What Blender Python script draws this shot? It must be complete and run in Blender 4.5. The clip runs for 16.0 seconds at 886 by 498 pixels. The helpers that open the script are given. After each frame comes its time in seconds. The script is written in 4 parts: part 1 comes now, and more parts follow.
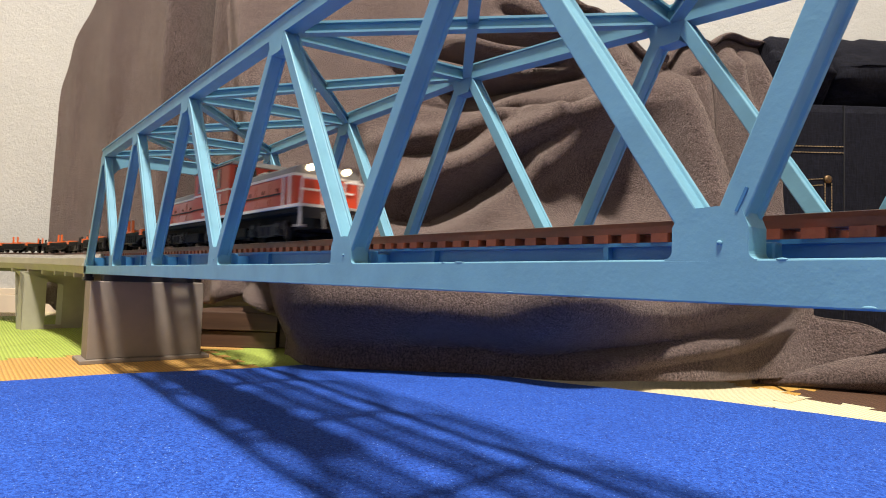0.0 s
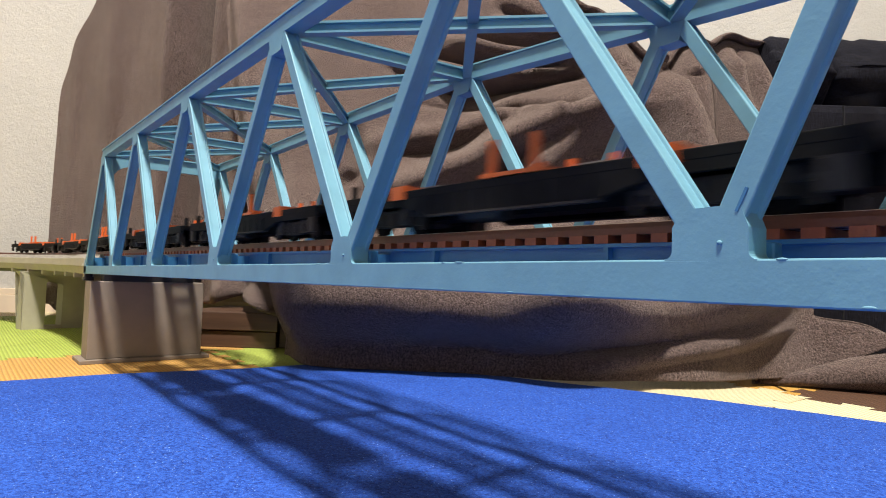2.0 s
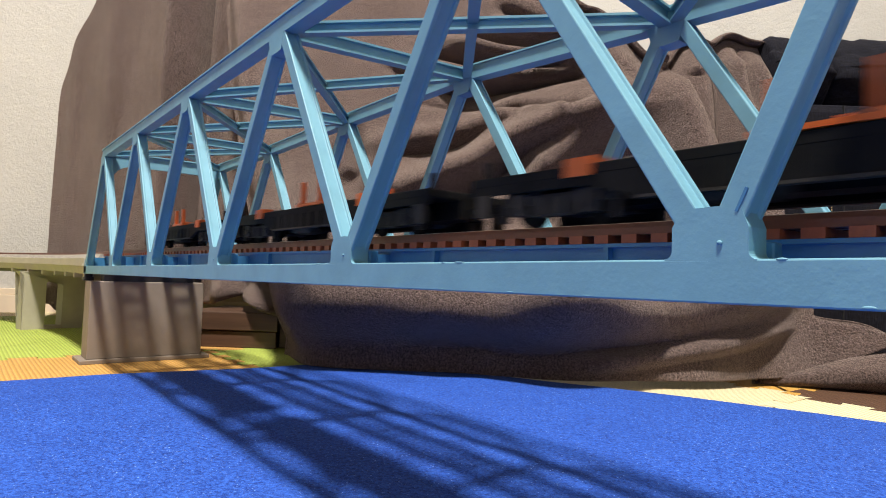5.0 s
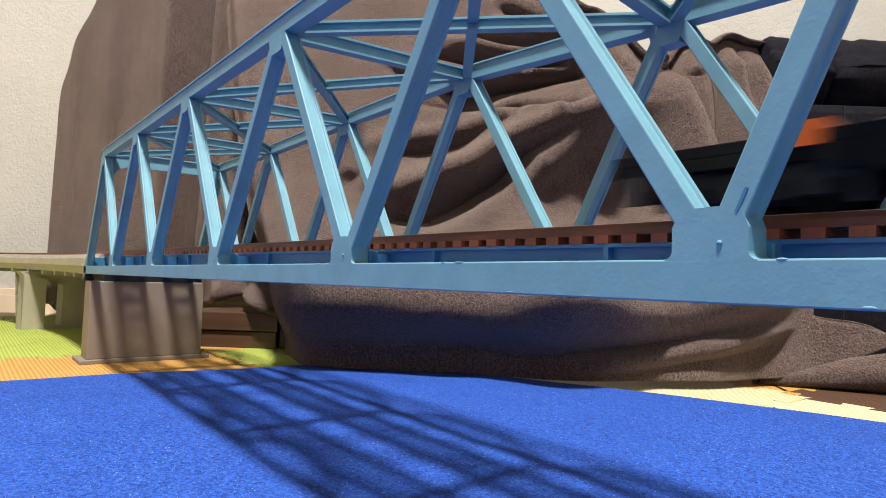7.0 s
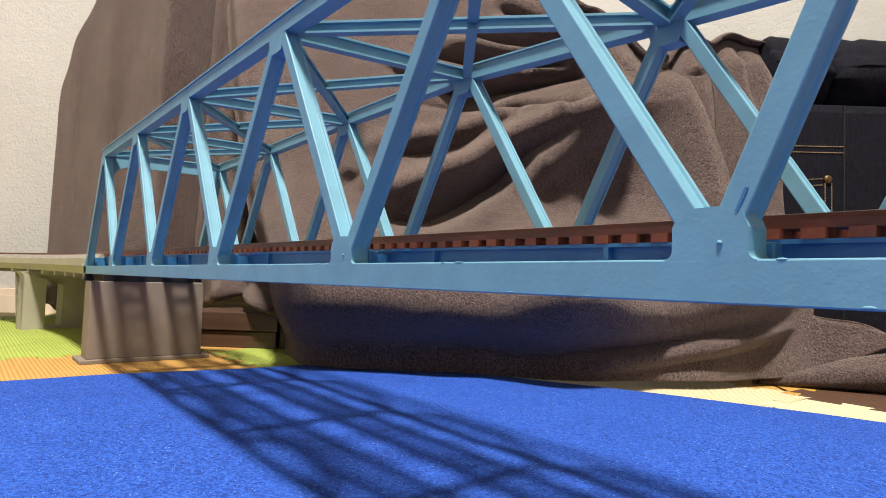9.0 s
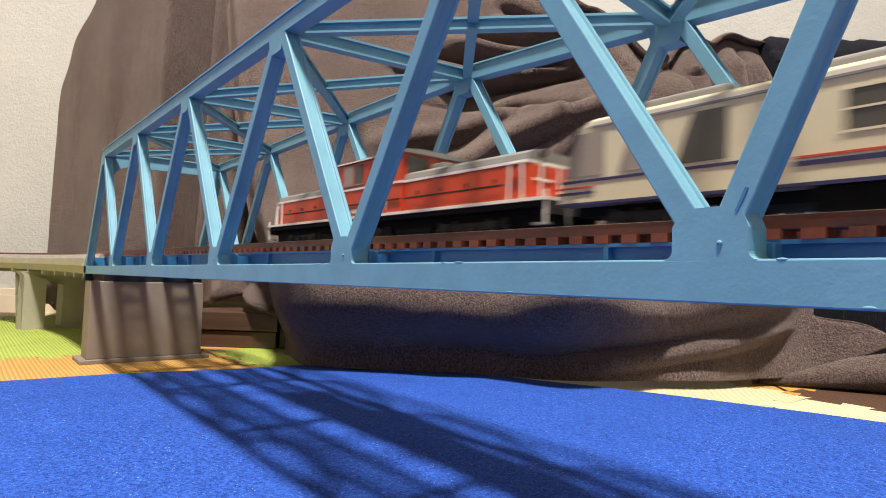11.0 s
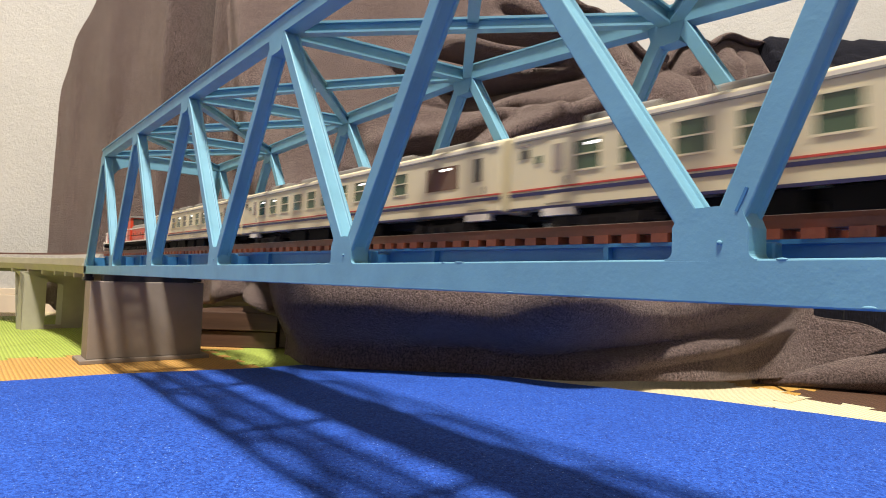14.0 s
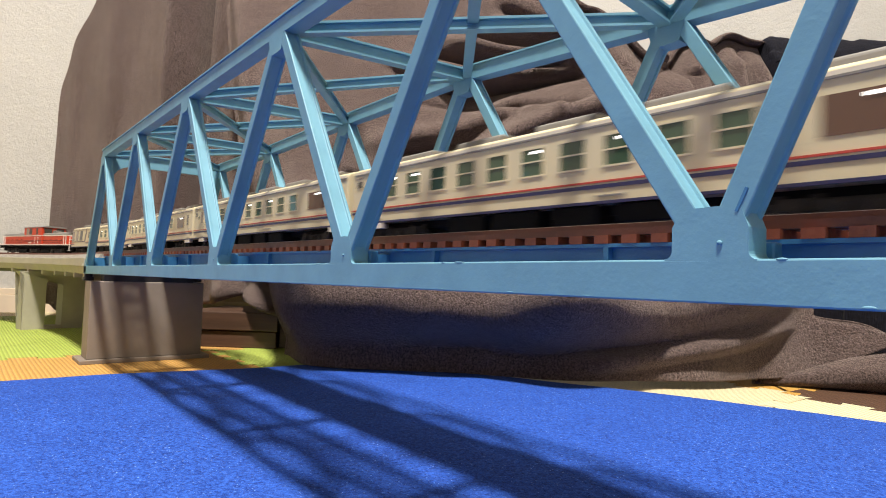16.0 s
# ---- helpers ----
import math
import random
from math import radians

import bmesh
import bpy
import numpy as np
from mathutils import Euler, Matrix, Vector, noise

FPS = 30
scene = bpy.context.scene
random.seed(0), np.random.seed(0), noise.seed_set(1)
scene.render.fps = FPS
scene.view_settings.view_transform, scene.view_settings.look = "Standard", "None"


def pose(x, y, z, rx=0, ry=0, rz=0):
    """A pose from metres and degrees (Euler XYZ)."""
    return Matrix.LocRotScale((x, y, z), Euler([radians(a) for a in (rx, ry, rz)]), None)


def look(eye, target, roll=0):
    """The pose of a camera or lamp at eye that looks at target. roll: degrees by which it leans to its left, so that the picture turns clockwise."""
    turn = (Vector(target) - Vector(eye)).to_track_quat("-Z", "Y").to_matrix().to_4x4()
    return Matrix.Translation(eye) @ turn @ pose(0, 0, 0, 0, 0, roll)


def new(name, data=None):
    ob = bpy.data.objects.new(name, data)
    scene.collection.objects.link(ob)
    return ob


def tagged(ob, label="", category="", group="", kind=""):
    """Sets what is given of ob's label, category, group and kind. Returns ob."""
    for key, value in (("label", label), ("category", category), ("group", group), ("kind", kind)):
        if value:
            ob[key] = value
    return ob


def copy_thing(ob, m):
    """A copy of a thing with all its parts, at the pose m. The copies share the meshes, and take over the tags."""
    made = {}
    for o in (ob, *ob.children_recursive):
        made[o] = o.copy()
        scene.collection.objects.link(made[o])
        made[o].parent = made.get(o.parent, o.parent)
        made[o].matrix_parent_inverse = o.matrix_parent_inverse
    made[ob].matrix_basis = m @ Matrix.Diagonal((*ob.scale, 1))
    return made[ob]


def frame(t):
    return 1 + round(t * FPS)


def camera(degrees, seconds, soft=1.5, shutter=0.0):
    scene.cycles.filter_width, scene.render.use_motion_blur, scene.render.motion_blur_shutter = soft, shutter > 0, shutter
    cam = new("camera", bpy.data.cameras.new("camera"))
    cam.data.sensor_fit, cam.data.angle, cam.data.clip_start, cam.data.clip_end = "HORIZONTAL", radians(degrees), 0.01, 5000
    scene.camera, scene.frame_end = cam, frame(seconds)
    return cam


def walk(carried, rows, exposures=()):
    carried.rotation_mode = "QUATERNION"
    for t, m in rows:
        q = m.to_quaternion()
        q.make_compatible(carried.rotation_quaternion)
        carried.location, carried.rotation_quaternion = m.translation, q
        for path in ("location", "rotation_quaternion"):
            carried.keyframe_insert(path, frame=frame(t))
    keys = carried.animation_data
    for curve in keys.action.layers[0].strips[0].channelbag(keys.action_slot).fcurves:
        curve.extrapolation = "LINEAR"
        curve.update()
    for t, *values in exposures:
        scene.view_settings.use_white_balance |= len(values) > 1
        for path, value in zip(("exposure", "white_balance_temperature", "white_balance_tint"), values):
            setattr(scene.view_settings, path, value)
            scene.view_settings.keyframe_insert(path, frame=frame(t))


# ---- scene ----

# ---- camera: stands still on the floor beside the bridge ----
EYE = (0.0476, -0.0927, 0.0888)
AIM = (EYE[0] - 0.77646, EYE[1] + 0.62857, EYE[2] + 0.04453)
cam = camera(72.95, 16.0, soft=1.0, shutter=0.65)
VIEW = look(EYE, AIM, 1.908)
walk(cam, [(0.0, VIEW), (16.0, VIEW)], [(0.0, 0.0), (16.0, 0.0)])

# ---- light: one round ceiling lamp high over the rug, room walls all round ----
world = bpy.data.worlds.new("world")
scene.world = world
world.use_nodes = True
world.node_tree.nodes["Background"].inputs[0].default_value = (1.0, 0.93, 0.84, 1)
world.node_tree.nodes["Background"].inputs[1].default_value = 0.012
LAMP_AT = (0.30, -0.36, 2.28)
lamp_data = bpy.data.lights.new("ceiling_light_glow", "AREA")
lamp_data.shape, lamp_data.size = "DISK", 0.28
lamp_data.energy, lamp_data.color = 145, (1.0, 0.945, 0.865)
lamp_ob = new("ceiling_light_glow", lamp_data)
lamp_ob.matrix_world = look(LAMP_AT, (LAMP_AT[0], LAMP_AT[1], 0))

# ---- materials ----


def nodes_of(name, color, rough=0.5, metal=0.0):
    m = bpy.data.materials.new(name)
    m.use_nodes = True
    nt = m.node_tree
    b = nt.nodes["Principled BSDF"]
    b.inputs["Base Color"].default_value = (*color, 1)
    b.inputs["Roughness"].default_value = rough
    b.inputs["Metallic"].default_value = metal
    return m, nt, b


def coords(nt, scale=(1, 1, 1), rot=(0, 0, 0)):
    tc = nt.nodes.new("ShaderNodeTexCoord")
    mp = nt.nodes.new("ShaderNodeMapping")
    mp.inputs["Scale"].default_value = scale
    mp.inputs["Rotation"].default_value = rot
    nt.links.new(tc.outputs["Object"], mp.inputs["Vector"])
    return mp.outputs["Vector"]


def noise_of(nt, vec, scale, detail=3, rough=0.6):
    n = nt.nodes.new("ShaderNodeTexNoise")
    n.inputs["Scale"].default_value, n.inputs["Detail"].default_value = scale, detail
    n.inputs["Roughness"].default_value = rough
    nt.links.new(vec, n.inputs["Vector"])
    return n.outputs["Fac"]


def ramp(nt, fac, stops):
    r = nt.nodes.new("ShaderNodeValToRGB")
    els = r.color_ramp.elements
    while len(els) < len(stops):
        els.new(0.5)
    for e, (p, c) in zip(els, stops):
        e.position, e.color = p, (*c, 1)
    nt.links.new(fac, r.inputs["Fac"])
    return r.outputs["Color"]


def bump(nt, b, height, dist, strength=1.0, after=None):
    n = nt.nodes.new("ShaderNodeBump")
    n.inputs["Distance"].default_value, n.inputs["Strength"].default_value = dist, strength
    nt.links.new(height, n.inputs["Height"])
    if after:
        nt.links.new(after, n.inputs["Normal"])
    nt.links.new(n.outputs["Normal"], b.inputs["Normal"])
    return n.outputs["Normal"]


def mix(nt, kind, a, b_, fac=1.0):
    n = nt.nodes.new("ShaderNodeMix")
    n.data_type, n.blend_type = "RGBA", kind
    n.inputs[0].default_value = fac
    nt.links.new(a, n.inputs[6])
    nt.links.new(b_, n.inputs[7])
    return n.outputs[2]


def vary(c, f):
    return tuple(min(1, v * f) for v in c)


def painted(name, color, rough=0.42, grain=900, lumps=60, amount=0.12, relief=0.00025, fine=0.00008):
    """Brush or spray paint on plastic: faint blotches, lumps and fine tooth."""
    m, nt, b = nodes_of(name, color, rough)
    v = coords(nt)
    big = noise_of(nt, v, lumps, 4)
    nt.links.new(ramp(nt, big, [(0.3, vary(color, 1 - amount)), (0.7, vary(color, 1 + amount))]), b.inputs["Base Color"])
    n1 = bump(nt, b, big, relief)
    bump(nt, b, noise_of(nt, v, grain, 2), fine, 1.0, n1)
    rr = nt.nodes.new("ShaderNodeMapRange")
    rr.inputs["To Min"].default_value, rr.inputs["To Max"].default_value = rough - 0.08, rough + 0.12
    nt.links.new(noise_of(nt, v, lumps * 3, 3), rr.inputs["Value"])
    nt.links.new(rr.outputs[0], b.inputs["Roughness"])
    return m


def make_fleece():
    m, nt, b = nodes_of("brown_fleece", (0.09, 0.065, 0.055), 0.95)
    v = coords(nt)
    fib = noise_of(nt, v, 560, 4, 0.75)
    big = noise_of(nt, v, 26, 4)
    c1 = ramp(nt, fib, [(0.34, (0.022, 0.0150, 0.0136)), (0.68, (0.196, 0.137, 0.123))])
    c2 = ramp(nt, big, [(0.3, (0.82, 0.82, 0.82)), (0.7, (1.0, 1.0, 1.0))])
    nt.links.new(mix(nt, "MULTIPLY", c1, c2), b.inputs["Base Color"])
    n1 = bump(nt, b, noise_of(nt, v, 70, 3), 0.0022)
    bump(nt, b, fib, 0.0026, 1.0, n1)
    b.inputs["Sheen Weight"].default_value = 0.32
    b.inputs["Sheen Roughness"].default_value = 0.45
    b.inputs["Sheen Tint"].default_value = (0.9, 0.75, 0.66, 1)
    b.inputs["Specular IOR Level"].default_value = 0.1
    return m


def make_rug():
    m, nt, b = nodes_of("blue_pile", (0.02, 0.06, 0.42), 0.9)
    v = coords(nt)
    fib = noise_of(nt, v, 620, 3, 0.8)
    big = noise_of(nt, v, 14, 4)
    spark = noise_of(nt, v, 900, 1, 0.4)
    c1 = ramp(nt, fib, [(0.36, (0.006, 0.030, 0.205)), (0.64, (0.034, 0.124, 0.57))])
    c2 = ramp(nt, big, [(0.35, (0.86, 0.86, 0.88)), (0.68, (1, 1, 1))])
    # small glints of the pile, added as pale specks to the colour
    c3 = ramp(nt, spark, [(0.69, (0, 0, 0)), (0.80, (0.20, 0.28, 0.42))])
    base = mix(nt, "MULTIPLY", c1, c2)
    nt.links.new(mix(nt, "ADD", base, c3), b.inputs["Base Color"])
    bump(nt, b, fib, 0.0012)
    b.inputs["Sheen Weight"].default_value = 0.10
    b.inputs["Sheen Tint"].default_value = (0.4, 0.5, 1.0, 1)
    b.inputs["Specular IOR Level"].default_value = 0.15
    return m


def make_foam(name, color):
    """Foam mat with a fine moulded rib pattern; groove shade is also in the colour."""
    m, nt, b = nodes_of(name, color, 0.62)
    v = coords(nt)
    w = nt.nodes.new("ShaderNodeTexWave")
    w.inputs["Scale"].default_value = 120
    w.inputs["Distortion"].default_value = 0.4
    nt.links.new(v, w.inputs["Vector"])
    w2 = nt.nodes.new("ShaderNodeTexWave")
    w2.bands_direction = "Y"
    w2.inputs["Scale"].default_value = 95
    nt.links.new(v, w2.inputs["Vector"])
    big = noise_of(nt, v, 9, 4)
    c1 = ramp(nt, big, [(0.3, vary(color, 0.88)), (0.7, vary(color, 1.06))])
    # rib grooves darkened in the colour, as shade between the ribs
    c2 = ramp(nt, w.outputs["Fac"], [(0.0, (0.66, 0.66, 0.66)), (0.5, (1, 1, 1))])
    c3 = ramp(nt, w2.outputs["Fac"], [(0.0, (0.72, 0.72, 0.72)), (0.45, (1, 1, 1))])
    nt.links.new(mix(nt, "MULTIPLY", mix(nt, "MULTIPLY", c1, c2), c3), b.inputs["Base Color"])
    n1 = bump(nt, b, w.outputs["Fac"], 0.0006)
    bump(nt, b, w2.outputs["Fac"], 0.0004, 1.0, n1)
    return m


def make_denim():
    m, nt, b = nodes_of("dark_denim", (0.012, 0.013, 0.02), 0.85)
    v = coords(nt, rot=(0, 0, 0.6))
    slub = noise_of(nt, coords(nt, (1, 1, 0.12), (0, 0, 0.6)), 700, 2)
    slub2 = noise_of(nt, coords(nt, (0.15, 0.15, 1), (0, 0, 0.6)), 800, 2)
    c1 = ramp(nt, slub, [(0.35, (0.0020, 0.0020, 0.0038)), (0.8, (0.0085, 0.0088, 0.0155))])
    c2 = ramp(nt, slub2, [(0.45, (0, 0, 0)), (0.85, (0.007, 0.007, 0.012))])
    nt.links.new(mix(nt, "ADD", c1, c2), b.inputs["Base Color"])
    b.inputs["Specular IOR Level"].default_value = 0.15
    n1 = bump(nt, b, slub, 0.0006)
    bump(nt, b, noise_of(nt, v, 40, 3), 0.002, 0.6, n1)
    return m


def make_wallpaper():
    m, nt, b = nodes_of("cream_wallpaper", (0.70, 0.66, 0.58), 0.8)
    v = coords(nt)
    big = noise_of(nt, v, 5, 4)
    nt.links.new(ramp(nt, big, [(0.3, (0.455, 0.44, 0.41)), (0.7, (0.51, 0.495, 0.46))]), b.inputs["Base Color"])
    n1 = bump(nt, b, noise_of(nt, v, 190, 4, 0.65), 0.0016)
    bump(nt, b, noise_of(nt, v, 55, 2), 0.0016, 0.6, n1)
    return m


def make_wood(name, color):
    m, nt, b = nodes_of(name, color, 0.45)
    g = noise_of(nt, coords(nt, (1.5, 26, 26)), 6, 6)
    nt.links.new(ramp(nt, g, [(0.3, vary(color, 0.65)), (0.7, vary(color, 1.25))]), b.inputs["Base Color"])
    bump(nt, b, g, 0.0004)
    return m


def make_glass(name, color):
    m, nt, b = nodes_of(name, color, 0.06)
    b.inputs["Specular IOR Level"].default_value = 0.6
    return m


def make_glow(name, color, power):
    m, nt, b = nodes_of(name, color, 0.4)
    b.inputs["Emission Color"].default_value = (*color, 1)
    b.inputs["Emission Strength"].default_value = power
    return m


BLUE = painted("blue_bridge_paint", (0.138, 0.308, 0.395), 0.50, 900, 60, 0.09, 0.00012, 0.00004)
# deeper blue than the trusses: girders, cross beams, brackets, scar
GIRDER = painted("deep_blue_girder", (0.035, 0.165, 0.330), 0.45, 800, 70, 0.15)
SLEEPER = painted("brown_sleeper_plastic", (0.260, 0.062, 0.026), 0.5, 900, 120, 0.25)
RAIL = painted("brown_rail_paint", (0.115, 0.030, 0.015), 0.42, 900, 120, 0.2)
STEEL = nodes_of("rail_head_steel", (0.45, 0.36, 0.30), 0.35, 0.9)[0]
PIER = painted("grey_brown_pier", (0.215, 0.175, 0.140), 0.6, 600, 30, 0.10)
CONCRETE = painted("grey_viaduct_plastic", (0.380, 0.350, 0.262), 0.6, 700, 30, 0.10)
BALLAST = painted("grey_ballast", (0.33, 0.30, 0.26), 0.85, 1400, 500, 0.4, 0.0006, 0.0004)
BLACK = painted("black_underframe", (0.0045, 0.0045, 0.005), 0.75, 900, 150, 0.3)
DARK = painted("dark_grey_bogie", (0.034, 0.030, 0.027), 0.6, 900, 150, 0.3)
SHOE = painted("black_bearing", (0.012, 0.010, 0.010), 0.5, 900, 150, 0.3)
RED = painted("red_orange_loco", (0.480, 0.045, 0.014), 0.3, 1200, 60, 0.06, 0.0001, 0.00003)
GREY = painted("grey_loco_top", (0.200, 0.185, 0.165), 0.4, 1200, 60, 0.08, 0.0001, 0.00003)
WHITE = painted("off_white_stripe", (0.680, 0.620, 0.540), 0.4, 1200, 60, 0.05, 0.0001, 0.00003)
CREAM = painted("ivory_car_body", (0.600, 0.520, 0.340), 0.28, 1200, 40, 0.04, 0.0001, 0.00003)
ROOF = painted("grey_car_roof", (0.180, 0.165, 0.145), 0.5, 1200, 60, 0.1)
ROOFTOP = painted("ivory_roof_edge", (0.640, 0.570, 0.450), 0.25, 1200, 40, 0.04, 0.0001, 0.00003)
NAVY = painted("navy_stripe", (0.022, 0.020, 0.075), 0.35, 1200, 60, 0.05, 0.0001, 0.00003)
SCARLET = painted("red_stripe", (0.420, 0.050, 0.035), 0.35, 1200, 60, 0.05, 0.0001, 0.00003)
ORANGE = painted("orange_stakes", (0.620, 0.115, 0.018), 0.4, 1200, 90, 0.08, 0.0001, 0.00004)
GLASS_GREEN = make_glass("green_window", (0.050, 0.085, 0.048))
GLASS_DARK = make_glass("dark_window", (0.055, 0.050, 0.042))
GLASS_BROWN = make_glass("brown_window", (0.110, 0.055, 0.035))
GLASS_PALE = make_glass("pale_window", (0.26, 0.21, 0.17))
GLOW = make_glow("cabin_lamp", (1.0, 0.98, 0.92), 2.2)
HEAD = make_glow("headlamp_lens", (1.0, 0.80, 0.48), 5.0)
BLUE.node_tree.nodes["Principled BSDF"].inputs["Specular IOR Level"].default_value = 0.35
for mt in (BLACK, DARK):
    mt.node_tree.nodes["Principled BSDF"].inputs["Specular IOR Level"].default_value = 0.18
FLEECE = make_fleece()
RUG = make_rug()
GREEN_FOAM = make_foam("lime_foam", (0.43, 0.52, 0.090))
ORANGE_FOAM = make_foam("orange_foam", (0.64, 0.345, 0.085))
CREAM_FOAM = make_foam("cream_foam", (0.78, 0.65, 0.40))
PALE_FOAM = make_foam("pale_yellow_foam", (0.80, 0.72, 0.45))
AMBER_FOAM = make_foam("amber_foam", (0.66, 0.36, 0.07))
BROWN_FOAM = make_foam("brown_foam", (0.10, 0.045, 0.022))
DENIM = make_denim()
THREAD = painted("tan_thread", (0.26, 0.18, 0.095), 0.7, 1500, 200, 0.2)
DARK_THREAD = painted("black_thread", (0.006, 0.006, 0.008), 0.8, 1500, 200, 0.2)
BRASS = nodes_of("aged_brass", (0.13, 0.08, 0.04), 0.42, 0.85)[0]
WALL = make_wallpaper()
BASEBOARD = painted("cream_baseboard", (0.66, 0.55, 0.42), 0.45, 500, 20, 0.05)
WOOD = make_wood("brown_box_wood", (0.075, 0.038, 0.023))
FLOORWOOD = make_wood("floor_wood", (0.34, 0.22, 0.13))
CEIL = painted("white_ceiling", (0.78, 0.76, 0.72), 0.85, 200, 10, 0.04)

# ---- mesh helpers ----


def solid(name, bm, material, bevel=0.0, smooth=False):
    me = bpy.data.meshes.new(name)
    bmesh.ops.recalc_face_normals(bm, faces=bm.faces)
    if smooth:
        for f in bm.faces:
            f.smooth = True
    bm.to_mesh(me)
    bm.free()
    mats = material if isinstance(material, (list, tuple)) else [material]
    for mt in mats:
        me.materials.append(mt)
    ob = new(name, me)
    if bevel:
        bv = ob.modifiers.new("edge", "BEVEL")
        bv.width, bv.segments, bv.limit_method = bevel, 2, "ANGLE"
        bv.angle_limit = radians(40)
    return ob


def part(name, bm, material, parent, label="", bevel=0.0, smooth=False):
    ob = solid(name, bm, material, bevel, smooth)
    ob.parent = parent
    if label:
        tagged(ob, label)
    return ob


def thing(name, at=None, label="", category="", group="", kind=""):
    ob = new(name)
    ob.empty_display_size = 0.02
    if at:
        ob.location = at
    return tagged(ob, label, category, group, kind)


def box(bm, x0, x1, y0, y1, z0, z1, m=None):
    c = Vector(((x0 + x1) / 2, (y0 + y1) / 2, (z0 + z1) / 2))
    mat = Matrix.Translation(c) @ Matrix.Diagonal((x1 - x0, y1 - y0, z1 - z0, 1))
    bmesh.ops.create_cube(bm, size=1, matrix=(m @ mat) if m else mat)
    return bm


def B(x0, x1, y0, y1, z0, z1):
    return box(bmesh.new(), x0, x1, y0, y1, z0, z1)


def bar(bm, p0, p1, wide, deep, side=(0, 1, 0)):
    """A bar from p0 to p1; deep is measured along side, wide across it."""
    a, b = Vector(p0), Vector(p1)
    d = (b - a).normalized()
    s = Vector(side)
    s = (s - d * s.dot(d)).normalized()
    w = d.cross(s)
    rot = Matrix((d, s, w)).transposed().to_4x4()
    mat = Matrix.Translation((a + b) / 2) @ rot @ Matrix.Diagonal(((b - a).length, deep, wide, 1))
    bmesh.ops.create_cube(bm, size=1, matrix=mat)
    return bm


def beam(p0, p1, wide, deep, side=(0, 1, 0), flange=0.0012, web=0.62):
    """An H-section in one piece: flanges at the outer ends of side, a narrower web between."""
    a, b = Vector(p0), Vector(p1)
    d = (b - a).normalized()
    s = Vector(side)
    s = (s - d * s.dot(d)).normalized()
    w = d.cross(s)
    h, f, o, i = deep / 2, deep / 2 - flange, wide / 2, wide * web / 2
    ring = [(-h, -o), (-h, o), (-f, o), (-f, i), (f, i), (f, o), (h, o), (h, -o), (f, -o), (f, -i), (-f, -i), (-f, -o)]
    bm = bmesh.new()
    ends = [[bm.verts.new(p + s * u + w * v) for u, v in ring] for p in (a, b)]
    for k in range(12):
        bm.faces.new((ends[0][k], ends[0][(k + 1) % 12], ends[1][(k + 1) % 12], ends[1][k]))
    bm.faces.new(ends[0])
    bm.faces.new(ends[1])
    return bm


def plate(pts, y0, y1):
    """An upright plate: outline pts in x, z, from y0 to y1."""
    bm = bmesh.new()
    lo = [bm.verts.new((x, y0, z)) for x, z in pts]
    hi = [bm.verts.new((x, y1, z)) for x, z in pts]
    bm.faces.new(lo)
    bm.faces.new(hi)
    n = len(pts)
    for i in range(n):
        bm.faces.new((lo[i], lo[(i + 1) % n], hi[(i + 1) % n], hi[i]))
    return bm


def rod(bm, p0, p1, r, seg=10):
    a, b = Vector(p0), Vector(p1)
    q = (b - a).to_track_quat("Z", "Y").to_matrix().to_4x4()
    bmesh.ops.create_cone(bm, cap_ends=True, segments=seg, radius1=r, radius2=r, depth=(b - a).length,
                          matrix=Matrix.Translation((a + b) / 2) @ q)
    return bm


def prism(profile, x0, x1):
    """A profile in y, z drawn out along x."""
    bm = bmesh.new()
    a = [bm.verts.new((x0, y, z)) for y, z in profile]
    b = [bm.verts.new((x1, y, z)) for y, z in profile]
    bm.faces.new(a)
    bm.faces.new(b)
    n = len(profile)
    for i in range(n):
        bm.faces.new((a[i], a[(i + 1) % n], b[(i + 1) % n], b[i]))
    return bm


# ---- frame of the soft furniture, which stands askew to the bridge ----
FO = Vector((0.0476, -0.0927, 0))
FR, FN = Vector((0.6292, 0.7773, 0)), Vector((-0.7773, 0.6292, 0))
FROT = Matrix((FR, FN, Vector((0, 0, 1)))).transposed().to_4x4()


def fpos(s, d, z):
    return FO + FR * s + FN * d + Vector((0, 0, z))


FURN = Matrix.Translation(FO) @ FROT

# ---- room shell ----
tagged(solid("floor", B(-3.2, 2.6, -2.6, 2.8, -0.06, -0.012), FLOORWOOD), "pale brown wooden floor under foam mats", kind="structure", category="floor")


def wall(name, s0, s1, d0, d1, label):
    ob = solid(name, B(s0, s1, d0, d1, -0.012, 2.4), WALL)
    ob.matrix_world = FURN
    return tagged(ob, label, kind="structure", category="wall")


wall("wall_north", -2.2, 2.2, 1.14, 1.24, "cream textured wallpaper wall behind the blanket")
wall("wall_south", -2.2, 2.2, -2.3, -2.2, "cream textured wallpaper wall")
wall("wall_west", -2.3, -2.2, -2.3, 1.24, "cream textured wallpaper wall")
wall("wall_east", 2.2, 2.3, -2.3, 1.24, "cream textured wallpaper wall")
ce = solid("ceiling", B(-2.3, 2.3, -2.3, 1.24, 2.4, 2.46), CEIL)
ce.matrix_world = FURN
tagged(ce, "plain white ceiling of the room", kind="structure", category="ceiling")
bb = bmesh.new()
box(bb, -2.2, 2.2, 1.126, 1.14, -0.012, 0.026)
box(bb, -2.2, 2.2, 1.130, 1.14, 0.026, 0.038)
bb = solid("baseboard", bb, BASEBOARD, 0.001)
